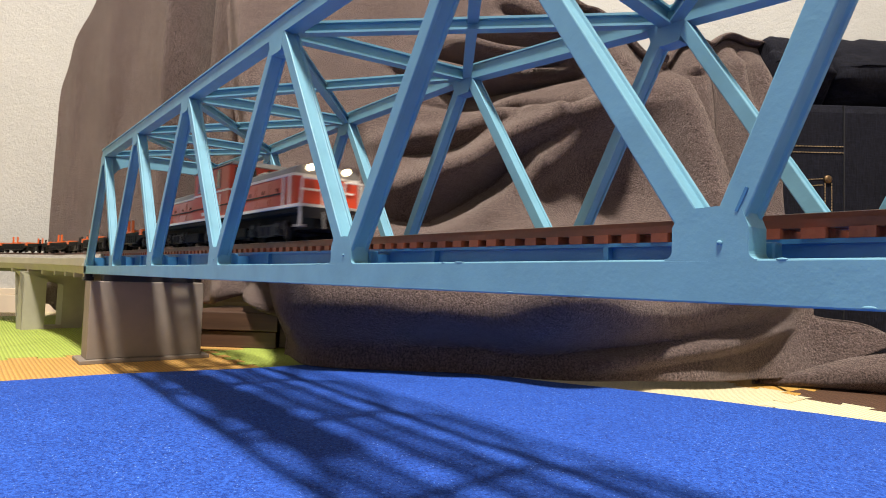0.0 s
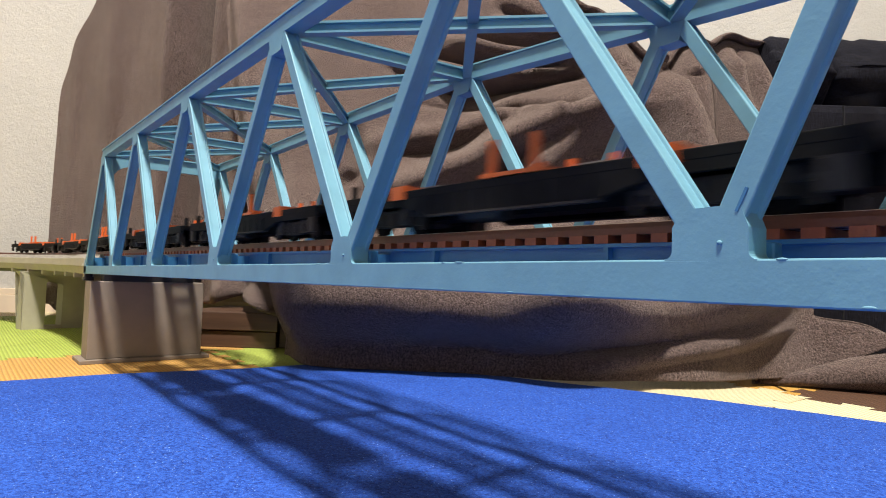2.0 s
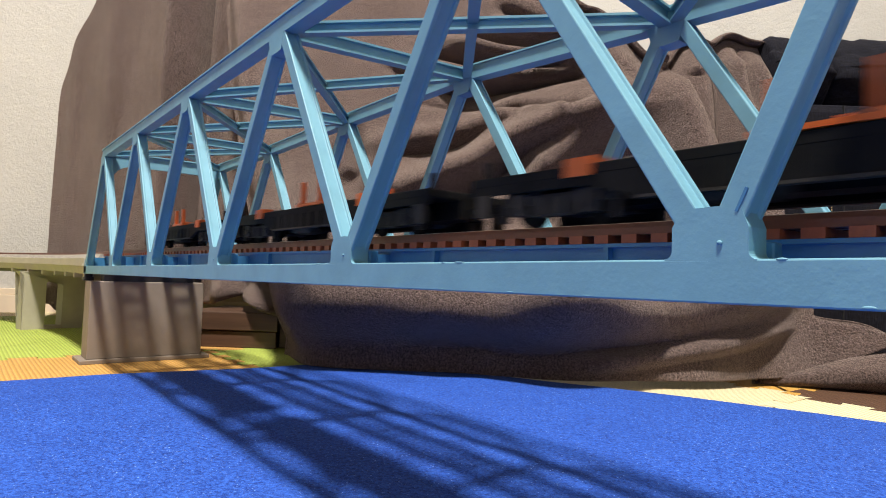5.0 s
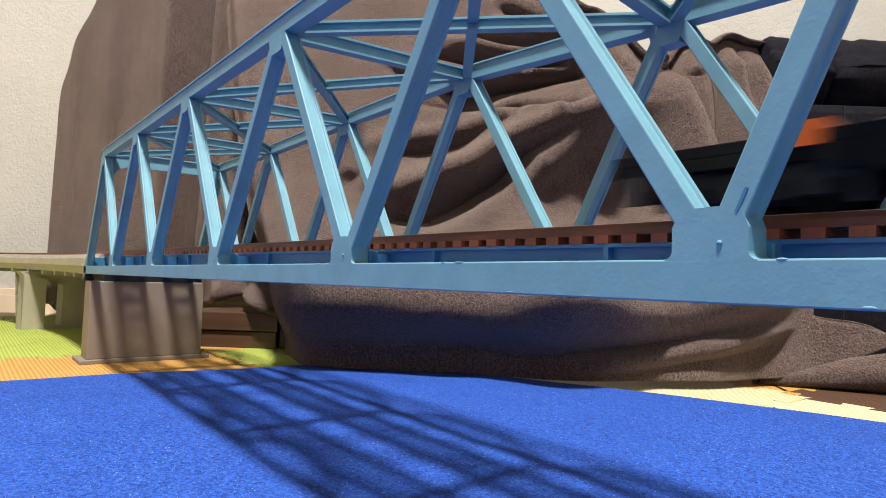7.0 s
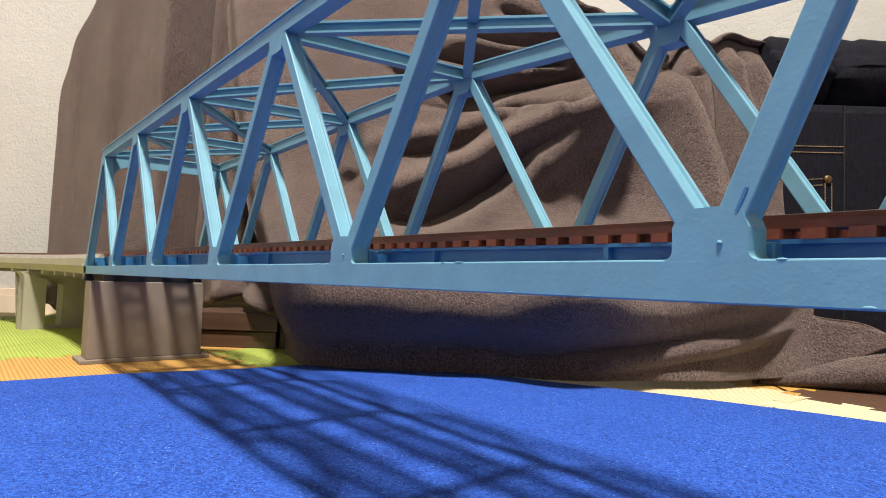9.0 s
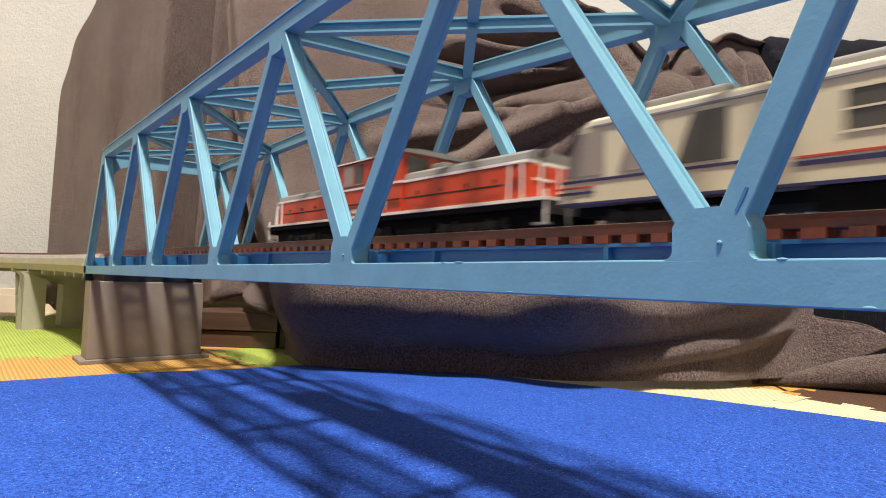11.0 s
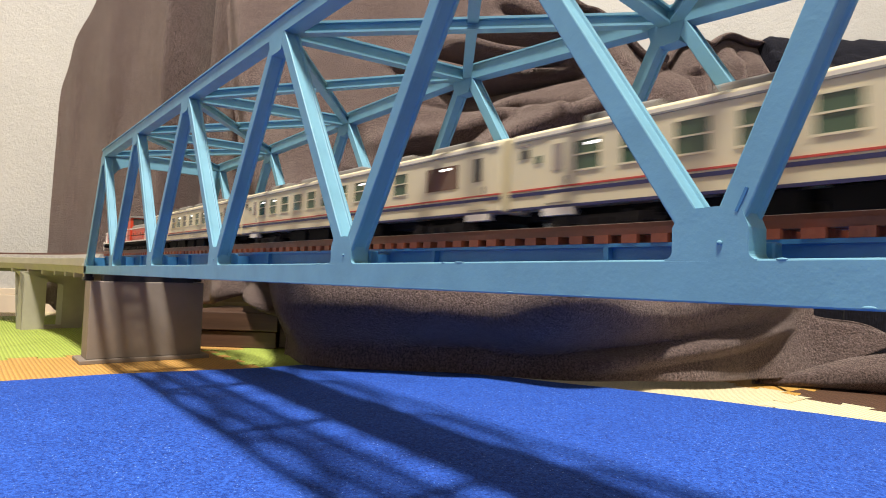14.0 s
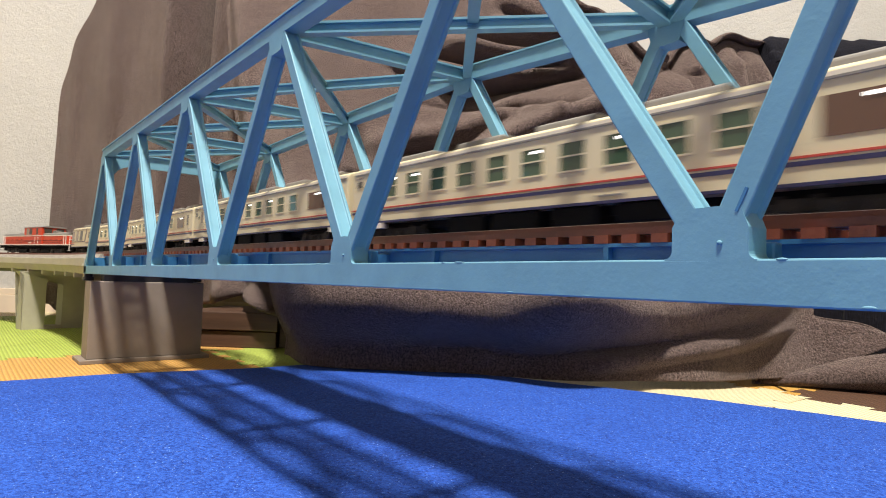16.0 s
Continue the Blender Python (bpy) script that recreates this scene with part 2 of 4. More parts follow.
bb.matrix_world = FURN
tagged(bb, "cream painted baseboard along the wall", kind="structure", category="trim")
cl = thing("ceiling_light", (LAMP_AT[0], LAMP_AT[1], 2.4), "round white ceiling lamp over the rug", "lamp")
bm = bmesh.new()
bmesh.ops.create_cone(bm, cap_ends=True, segments=40, radius1=0.12, radius2=0.14, depth=0.10, matrix=Matrix.Translation((0, 0, -0.05)))
part("shade", bm, CEIL, cl)

# ---- foam mats and rug ----


def tooth_edge(a, b, out, n, amp, phase):
    """Points from a towards b with n puzzle teeth that swing to both sides of the edge."""
    a, b, out = Vector(a), Vector(b), Vector(out)
    pts = [a]
    for i in range(n):
        for f, k in ((0.10, 0), (0.02, 1), (0.62, 1), (0.54, 0)):
            u = (i + 0.18 + f) / n
            pts.append(a.lerp(b, u) + out * (amp * k if phase else -amp * k))
    return pts


def foam_mat(name_color, x0, x1, y0, y1, material, sides):
    """sides: for south, east, north, west: 1 teeth out, 0 teeth in, None straight."""
    corners = [(x0, y0), (x1, y0), (x1, y1), (x0, y1)]
    outs = [(0, -1), (1, 0), (0, 1), (-1, 0)]
    pts = []
    for i in range(4):
        a, b = corners[i], corners[(i + 1) % 4]
        if sides[i] is None:
            pts.append(Vector(a))
        else:
            pts += tooth_edge(a, b, outs[i], 6, 0.011, sides[i])
    g = 0.0006
    cx, cy = (x0 + x1) / 2, (y0 + y1) / 2
    bm = bmesh.new()
    rings = []
    for z, inset in ((-0.012, g), (-0.0012, g), (0.0, g + 0.0012)):
        ring = []
        for p in pts:
            w = Vector((p[0] - cx, p[1] - cy))
            f = 1 - inset / max(0.02, w.length)
            ring.append(bm.verts.new((cx + w.x * f, cy + w.y * f, z)))
        rings.append(ring)
    n = len(pts)
    for lo, hi in zip(rings, rings[1:]):
        for i in range(n):
            bm.faces.new((lo[i], lo[(i + 1) % n], hi[(i + 1) % n], hi[i]))
    bm.faces.new(rings[0])
    bm.faces.new(rings[-1])
    ob = solid("foam_mat", bm, material)
    return tagged(ob, name_color + " ribbed foam puzzle mat on the floor", "play mat", group="foam floor mats")


XB = (-1.155, -0.888, -0.621, -0.40, -0.155, 0.11, 0.38)
YB = (-0.43, -0.155, 0.118, 0.452, 0.72)
MATS = {(0, 1): ("lime green", GREEN_FOAM), (1, 1): ("lime green", GREEN_FOAM), (2, 1): ("orange", ORANGE_FOAM), (0, 2): ("lime green", GREEN_FOAM),
        (1, 2): ("orange", ORANGE_FOAM), (2, 2): ("lime green", GREEN_FOAM), (3, 2): ("cream", CREAM_FOAM), (4, 2): ("pale yellow", PALE_FOAM),
        (3, 3): ("amber", AMBER_FOAM), (4, 3): ("dark brown", BROWN_FOAM), (5, 2): ("lime green", GREEN_FOAM), (5, 3): ("cream", CREAM_FOAM),
        (1, 0): ("orange", ORANGE_FOAM), (2, 0): ("lime green", GREEN_FOAM), (1, 3): ("dark brown", BROWN_FOAM), (2, 3): ("pale yellow", PALE_FOAM)}
for (i, j), (cname, cm) in MATS.items():
    p = (i + j) % 2
    sides = [p if (i, j - 1) in MATS else None, p if (i + 1, j) in MATS else None, p if (i, j + 1) in MATS else None, p if (i - 1, j) in MATS else None]
    foam_mat(cname, XB[i], XB[i + 1], YB[j], YB[j + 1], cm, sides)
# plain pale sheet added under rug and mats, so their seams stay light
tagged(solid("floor_underlay", B(-1.3, 1.2, -1.0, 0.80, -0.0119, -0.0040), CREAM_FOAM), "added cream filler sheet below the rug and mats", kind="structure", category="floor")


tagged(solid("floor_underlay", B(0.951, 2.1, -0.6, 0.80, -0.0119, 0.0), CREAM_FOAM), "cream foam floor underlay beside the rug", kind="structure", category="floor")


def make_rug_mesh():
    """A thick pile rug: far edge and side edge a little wavy, rounded lip."""
    bm = bmesh.new()
    nx, ny = 120, 110
    x0, x1, y0 = -0.477, 0.95, -0.95
    rows = []
    for j in range(ny + 1):
        row = []
        for i in range(nx + 1):
            u, w = i / nx, j / ny
            x = x0 + (x1 - x0) * u ** 1.15
            ytop = 0.254 + (x + 0.40) * 0.42 if x < -0.25 else 0.317 + (x + 0.25) * 0.36
            ytop = min(ytop, 0.46)
            y = y0 + (ytop - y0) * (1 - (1 - w) ** 1.2)
            xx = x + (1 - u) ** 6 * (0.0 + max(0.0, y) * 0.16 + 0.003 * math.sin(y * 21))
            yy = y + w ** 8 * 0.003 * math.sin(x * 26)
            e = min(u * 60, (1 - w) * 45, 1)
            z = 0.0006 + 0.0052 * math.sqrt(1 - (1 - e) ** 2) + 0.0007 * noise.noise((x * 14, y * 14, 0))
            row.append(bm.verts.new((xx, yy, z)))
        rows.append(row)
    for a, b in zip(rows, rows[1:]):
        for i in range(nx):
            bm.faces.new((a[i], a[i + 1], b[i + 1], b[i]))
    ob = solid("rug", bm, RUG, smooth=True)
    return tagged(ob, "royal blue short-pile rug on the foam mats", "rug")


make_rug_mesh()

# ---- truss bridge ----
P = 0.119                     # panel length
Z1 = 0.1875                   # top of top chord
CH = 0.0070                   # chord height
TD = 0.0062                   # chord depth across the bridge
YF = 0.0970                   # inner face of the far truss
XL, XR = -5 * P, 0.86 * P
NEAR_LOW = [x * P for x in (-5.0, -4.0, -3.0, -1.995, -0.985, 0.004, 0.86)]
NEAR_TOP = [(x * P, 0.1875) for x in (-4.5, -3.5, -2.5, -1.475, -0.490, 0.325)]
FAR_LOW = [x * P for x in (-5.0, -4.0, -2.97, -1.94, -0.945, -0.078, 0.86)]
FAR_TOP = [(x * P, z) for x, z in ((-4.5, 0.1880), (-3.5, 0.1885), (-2.475, 0.1910), (-1.483, 0.1926), (-0.556, 0.1863), (0.258, 0.1815))]


def low_z(x):
    """Underside of the bottom chord: the bridge stands very slightly out of level."""
    return 0.0858 + 0.0102 * x


def make_truss(bridge, y0, y1, out, low, top):
    """One side of a Warren truss between y0 and y1; out = the sign of its outer side."""
    yc, deep = (y0 + y1) / 2, y1 - y0
    xa, xb = XL - 0.006, XR + 0.006
    part("bottom_chord", bar(bmesh.new(), (xa, yc, low_z(xa) + CH / 2), (xb, yc, low_z(xb) + CH / 2), CH, deep), BLUE, bridge, bevel=0.0003)
    for (x0, z0), (x1, z1) in zip(top, top[1:]):
        part("top_chord", bar(bmesh.new(), (x0 - (0.002 if x0 == top[0][0] else 0), yc, z0 - CH / 2 - 0.0004), (x1, yc, z1 - CH / 2 - 0.0004), CH - 0.0008, deep), BLUE, bridge)
        part("top_flange", bar(bmesh.new(), (x0 - (0.003 if x0 == top[0][0] else 0), yc, z0 - 0.0004), (x1, yc, z1 - 0.0004), 0.0008, deep + 0.0014), BLUE, bridge)
    wide = 0.0045
    for i in range(6):
        m, mz = top[i]
        a, b = low[i], low[i + 1]
        for x, end, sh in ((a, i == 0, -0.001), (b, i == 5, 0.0035)):
            lo_sh, hi_sh = sh * (0 if end else 1), (sh if sh > 0 else 0)
            if out < 0 and i == 4:
                # this panel was glued a little askew
                lo_sh, hi_sh = (0.0020, 0.0002) if sh > 0 else (-0.001, -0.0014)
            p0, p1 = (x + lo_sh, yc, low_z(x) + CH * 0.6), (m + hi_sh, yc, mz - CH * 0.6)
            part("end_post" if end else "diagonal", beam(p0, p1, 0.0062 if end else wide, deep - 0.0001, flange=0.0012, web=0.72), BLUE, bridge, bevel=0.0003)
    for i, x in enumerate(low):
        w, z = 0.0059, low_z(x) + CH
        if i == 0:
            pts = [(x - 0.006, z - CH + 0.001), (x + w, z - CH + 0.001), (x + w, z + 0.001), (x + 0.0070, z + 0.006), (x - 0.002, z + 0.006)]
        elif i == 6:
            pts = [(x + 0.006, z - CH + 0.001), (x - w, z - CH + 0.001), (x - w, z + 0.001), (x - 0.0070, z + 0.006), (x + 0.002, z + 0.006)]
        else:
            wl, r = w + 0.0007, 0.0013
            left = [(x - wl - r + r * math.sin(k * math.pi / 10), z + r - r * math.cos(k * math.pi / 10)) for k in range(6)]
            right = [(x + w + r - r * math.sin(k * math.pi / 10), z + r - r * math.cos(k * math.pi / 10)) for k in range(6)]
            pts = [(x - wl - r, z - 0.0003), (x + w + r, z - 0.0003)] + right + [(x + w, z + 0.0050), (x + w - 0.0012, z + 0.0082), (x + 0.0008, z + 0.0084), (x - wl + 0.0016, z + 0.0082), (x - wl, z + 0.0052)] + left[::-1]
        part("gusset_plate", plate(pts, y0, y1), BLUE, bridge)
        bm = bmesh.new()
        yo = y0 - 0.0001 if out < 0 else y1 + 0.0001
        bmesh.ops.create_uvsphere(bm, u_segments=8, v_segments=5, radius=0.0005, matrix=Matrix.Translation((x + 0.0015, yo, z + 0.0026)) @ Matrix.Diagonal((1, 0.5, 0.8, 1)))
        part("paint_blob", bm, BLUE, bridge, smooth=True)
    for x in low[1:6]:
        z = low_z(x) + CH
        ys = (y1, y1 + 0.0030) if out < 0 else (y0 - 0.0030, y0)
        # the dark colour puts in the shade on the gusset's inner side
        part("bracket", B(x + 0.0040, x + 0.0072, *ys, z - 0.001, 0.0958), GIRDER, bridge, "deck bracket, dark blue for the shaded gusset side", bevel=0.0004)
    for x, zt in top:
        w, h = 0.0072, 0.0064
        z = zt - CH
        pts = [(x - w, z + 0.0010), (x - w + 0.0020, z - h), (x, z - h - 0.0004), (x + w - 0.0020, z - h), (x + w, z + 0.0010)]
        part("gusset_plate", plate(pts, y0 - 0.00004, y1 + 0.00004), BLUE, bridge)
    # scar and drips of paint along the chord
    x, z = low[5], low_z(low[5]) + CH
    if out < 0:
        part("print_scar", bar(bmesh.new(), (x + 0.0040, y0 + 0.00005, z + 0.0074), (x + 0.0056, y0 + 0.00005, z + 0.0110), 0.0005, 0.0003), GIRDER, bridge, "short dark printing scar")
    rnd = random.Random(5 + int(out))
    yo = y0 if out < 0 else y1
    for k in range(44):
        x = XL + 0.01 + rnd.random() * (XR - XL - 0.02)
        z = low_z(x) + (CH - 0.0001 if rnd.random() < 0.5 else 0.0004)
        bm = bmesh.new()
        bmesh.ops.create_uvsphere(bm, u_segments=8, v_segments=5, radius=1, matrix=Matrix.Translation((x, yo + 0.0001, z)) @ Matrix.Diagonal((0.0004 + 0.0014 * rnd.random() ** 2, 0.0002, 0.00012 + 0.0002 * rnd.random(), 1)))
        part("paint_drip", bm, BLUE, bridge, smooth=True)


def make_bridge():
    bridge = thing("truss_bridge", (0, 0, 0), "light blue painted model railway truss bridge on piers", "bridge")
    make_truss(bridge, 0.0, TD, -1, NEAR_LOW, NEAR_TOP)
    make_truss(bridge, YF, YF + TD, 1, FAR_LOW, FAR_TOP)
    ya, yb = TD, YF
    drop = CH / 2 + 0.0004
    bw = 0.0060

    def at(i, far, dx=0.0, dz=0.0):
        x, z = (FAR_TOP if far else NEAR_TOP)[i]
        return (x + dx, yb if far else ya, z - drop + dz)

    for i in range(6):
        if i in (0, 5):
            # deep portal with rounded knees
            (xn, zn), (xf, zf) = NEAR_TOP[i], FAR_TOP[i]
            z1 = min(zn, zf)
            pts = [(ya, z1 - 0.001), (yb, z1 - 0.001)]
            r, zl = 0.018, z1 - 0.0120
            for k in range(9):
                a = k / 8 * math.pi / 2
                pts.append((yb - r + r * math.cos(a), zl - r + r * math.sin(a)))
            for k in range(9):
                a = math.pi / 2 + k / 8 * math.pi / 2
                pts.append((ya + r + r * math.cos(a), zl - r + r * math.sin(a)))
            bm = bmesh.new()
            dx = 0.0016
            mid = [xn + (xf - xn) * (y - ya) / (yb - ya) for y, z in pts]
            lo = [bm.verts.new((m - dx, y, z)) for m, (y, z) in zip(mid, pts)]
            hi = [bm.verts.new((m + dx, y, z)) for m, (y, z) in zip(mid, pts)]
            bm.faces.new(lo), bm.faces.new(hi)
            for k in range(len(pts)):
                bm.faces.new((lo[k], lo[(k + 1) % len(pts)], hi[(k + 1) % len(pts)], hi[k]))
            part("portal", bm, BLUE, bridge)
            part("portal_flange", bar(bmesh.new(), at(i, 0, 0, 0.0026), at(i, 1, 0, 0.0026), 0.0070, 0.0012, (0, 0, 1)), BLUE, bridge)
        else:
            part("cross_strut", beam(at(i, 0), at(i, 1), 0.0048, bw, (0, 0, 1), 0.0009, 0.3), BLUE, bridge)
        if i < 5:
            part("sway_brace", beam(at(i, 0, 0.004, 0.0003), at(i + 1, 1, -0.004, 0.0003), 0.0042, bw - 0.0012, (0, 0, 1), 0.0009, 0.3), BLUE, bridge)
            part("sway_brace", beam(at(i + 1, 0, -0.004, -0.0003), at(i, 1, 0.004, -0.0003), 0.0042, bw - 0.0012, (0, 0, 1), 0.0009, 0.3), BLUE, bridge)
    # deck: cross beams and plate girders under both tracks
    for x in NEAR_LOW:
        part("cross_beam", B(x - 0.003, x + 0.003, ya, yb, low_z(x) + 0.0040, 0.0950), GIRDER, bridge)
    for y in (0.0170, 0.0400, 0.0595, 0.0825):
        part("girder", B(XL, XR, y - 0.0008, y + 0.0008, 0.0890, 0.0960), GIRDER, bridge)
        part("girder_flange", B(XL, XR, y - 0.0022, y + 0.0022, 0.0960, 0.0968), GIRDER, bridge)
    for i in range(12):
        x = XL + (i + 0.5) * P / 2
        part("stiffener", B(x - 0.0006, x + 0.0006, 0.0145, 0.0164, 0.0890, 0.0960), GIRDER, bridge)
    # bearings
    for x in (XL + 0.001, XR - 0.001):
        for y in (TD / 2, YF + TD / 2):
            z = low_z(x)
            bm = bmesh.new()
            box(bm, x - 0.0045, x + 0.0045, y - 0.004, y + 0.004, 0.0735, z - 0.0030)
            box(bm, x - 0.003, x + 0.003, y - 0.003, y + 0.003, z - 0.0032, z)
            part("bearing", bm, SHOE, bridge, "black bearing shoe")
    return bridge


make_bridge()

# ---- tracks: two lines over the bridge, bending away on a viaduct ----
Y_NEAR, Y_FAR = 0.0285, 0.0710
X_BEND = -0.700
R_MID = 1.12
Y_MID = (Y_NEAR + Y_FAR) / 2
RAIL_TOP = 0.1014
GAUGE = 0.0165 / 2


def on_track(s, y):
    """Place and heading at distance s along the line whose straight part lies at y."""
    if s >= X_BEND:
        return s, y, 0.0
    r = R_MID + (y - Y_MID)
    a = (X_BEND - s) / r
    return X_BEND - r * math.sin(a), y - r * (1 - math.cos(a)), a


def sweep(profile, y, s0, s1, n):
    """A profile in (across, up) drawn along a line of the track."""
    bm = bmesh.new()
    rings = []
    for i in range(n + 1):
        s = s0 + (s1 - s0) * i / n
        x, yy, a = on_track(s, y)
        rings.append([bm.verts.new((x - math.sin(a) * o, yy + math.cos(a) * o, z)) for o, z in profile])
    m = len(profile)
    for p, q in zip(rings, rings[1:]):
        for k in range(m):
            bm.faces.new((p[k], p[(k + 1) % m], q[(k + 1) % m], q[k]))
    bm.faces.new(rings[0])
    bm.faces.new(rings[-1])
    return bm


def rect(o0, o1, z0, z1):
    return [(o0, z0), (o1, z0), (o1, z1), (o0, z1)]


sleeper_mesh = None


def make_track(y, lab):
    global sleeper_mesh
    track = thing("railway_track", (0, 0, 0), lab, "railway track", group="model railway tracks")
    for k, nm in ((-1, "rail"), (1, "rail")):
        o = k * GAUGE
        for s0, s1, n in ((XL - 0.002, XR + 1.85, 1), (-1.75, XL - 0.002, 40)):
            part(nm, sweep(rect(o - 0.0011, o + 0.0011, 0.0986, RAIL_TOP), y, s0, s1, n), RAIL, track)
            part("rail_head", sweep(rect(o - 0.0006, o + 0.0006, RAIL_TOP, RAIL_TOP + 0.00015), y, s0, s1, n), STEEL, track)
    for k in (-1, 1):
        o = k * 0.0119
        part("guard_timber", sweep(rect(o - 0.0011, o + 0.0011, 0.0986, 0.1001), y, XL, XR, 1), RAIL, track)
    if sleeper_mesh is None:
        bm = B(-0.0018, 0.0018, -0.0140, 0.0140, 0.0968, 0.0986)
        sleeper_mesh = bpy.data.meshes.new("sleeper")
        bm.to_mesh(sleeper_mesh)
        bm.free()
        sleeper_mesh.materials.append(SLEEPER)
    n = int((XR - XL) / 0.0068)
    for i in range(n):
        ob = new("sleeper", sleeper_mesh)
        ob.parent = track
        ob.location = (XL + (i + 0.5) * (XR - XL) / n, y, 0)
    return track


make_track(Y_NEAR, "brown sleepers and painted rails on the near bridge line")
make_track(Y_FAR, "brown sleepers and painted rails on the far bridge line")


def make_viaduct(name, s0, s1, n, label):
    v = thing(name, (0, 0, 0), label, "viaduct")
    deck = [(-0.0500, 0.0885), (-0.0460, 0.0790), (0.0460, 0.0790), (0.0500, 0.0885), (0.0500, 0.0945), (0.0470, 0.0945), (0.0470, 0.0915), (-0.0470, 0.0915), (-0.0470, 0.0945), (-0.0500, 0.0945)]
    part("deck", sweep(deck, Y_MID, s0, s1, n), CONCRETE, v, bevel=0.0004)
    part("edge_lip", sweep(rect(-0.0512, -0.0498, 0.0868, 0.0890), Y_MID, s0, s1, n), CONCRETE, v)
    for o in (Y_NEAR - Y_MID, Y_FAR - Y_MID):
        part("ballast", sweep([(o - 0.0185, 0.0915), (o + 0.0185, 0.0915), (o + 0.0150, 0.0990), (o - 0.0150, 0.0990)], Y_MID, s0, s1, n), BALLAST, v, "grey ballast bed")
    k = 0
    s = max(s0, s1) - 0.012
    while s > min(s0, s1):
        x, y, a = on_track(s, Y_MID)
        m = Matrix.Translation((x, y, 0)) @ Matrix.Rotation(a, 4, "Z")
        part("deck_rib", box(bmesh.new(), -0.004, 0.004, -0.0475, 0.0475, 0.0745, 0.0795, m), CONCRETE, v)
        s -= 0.062
    return v


def viaduct_pier(s, label):
    """A two-legged frame pier with a rounded opening."""
    x, y, a = on_track(s, Y_MID)
    y -= 0.017 if s < -0.7 else 0.0
    pr = thing("viaduct_pier", (x, y, 0), label, "pier", group="viaduct piers")
    pr.rotation_euler = (0, 0, a)
    pts = []
    for k in range(13):
        t = math.pi * k / 12
        pts.append((0.010 * math.cos(t), 0.0590 + 0.010 * math.sin(t)))
    outline = [(0.010, 0.0), (0.0360, 0.0), (0.0360, 0.0705), (0.0410, 0.0765), (-0.0410, 0.0765), (-0.0360, 0.0705), (-0.0360, 0.0), (-0.010, 0.0)] + pts[::-1]
    bm = bmesh.new()
    lo = [bm.verts.new((-0.0108, o, z)) for o, z in outline]
    hi = [bm.verts.new((0.0108, o, z)) for o, z in outline]
    bm.faces.new(lo), bm.faces.new(hi)
    for k in range(len(outline)):
        bm.faces.new((lo[k], lo[(k + 1) % len(outline)], hi[(k + 1) % len(outline)], hi[k]))
    bmesh.ops.triangulate(bm, faces=[f for f in bm.faces if len(f.verts) > 4])
    part("frame", bm, CONCRETE, pr)
    part("tie_beam", B(-0.010, 0.010, -0.0100, 0.0100, 0.0, 0.0040), CONCRETE, pr)
    return pr


make_viaduct("viaduct", XL - 0.007, -1.75, 48, "grey plastic curved double-track viaduct deck beyond the bridge")
make_viaduct("viaduct", XR + 1.85, XR + 0.007, 6, "grey plastic straight double-track viaduct deck beyond the bridge")
for s in (-0.6185, -0.925, -1.235, -1.545):
    viaduct_pier(s, "grey plastic two-legged viaduct pier standing on a foam mat")
for s in (XR + 0.022, XR + 0.32, XR + 0.62, XR + 0.92, XR + 1.22, XR + 1.52, XR + 1.82):
    viaduct_pier(s, "grey plastic two-legged viaduct pier standing on the rug")


def bridge_pier(x0, x1):
    pr = thing("bridge_pier", ((x0 + x1) / 2, 0, 0), "grey-brown smooth solid pier under the bridge end", "pier", group="bridge piers")
    h = (x1 - x0) / 2
    part("wall", B(-h, h, 0.0010, 0.1000, 0.0035, 0.0735), PIER, pr, bevel=0.0008)
    part("base_plate", B(-h - 0.006, h + 0.006, -0.0050, 0.1065, 0.0, 0.0036), PIER, pr, bevel=0.0005)
    part("cap_block", B(-h * 0.2, h * 0.9, 0.012, 0.090, 0.0735, 0.0792), SHOE, pr, "black packing strip")
    return pr


bridge_pier(-0.595, -0.567)
bridge_pier(XR - 0.028, XR)

# ---- soft furniture: fleece blanket over a denim seat, low box beside it ----


def smooth(a, b, x):
    t = min(1, max(0, (x - a) / (b - a)))
    return t * t * (3 - 2 * t)


def line(pts, z):
    """Piecewise straight value of s at height z; pts are (z, s), rising."""
    if z <= pts[0][0]:
        return pts[0][1]
    for (z0, s0), (z1, s1) in zip(pts, pts[1:]):
        if z <= z1:
            return s0 + (s1 - s0) * (z - z0) / (z1 - z0)
    return pts[-1][1]


def near_path(s, z, pts):
    """Distance to a chain of points, how far along it, and the side."""
    best, along, side = 9.0, 0.0, 1.0
    n = len(pts) - 1
    for i in range(n):
        ax, az = pts[i]
        dx, dz = pts[i + 1][0] - ax, pts[i + 1][1] - az
        t = max(0, min(1, ((s - ax) * dx + (z - az) * dz) / (dx * dx + dz * dz)))
        ex, ez = s - ax - t * dx, z - az - t * dz
        d = math.hypot(ex, ez)
        if d < best:
            best, along, side = d, (i + t) / n, 1.0 if dx * ez - dz * ex > 0 else -1.0
    return best, along, side


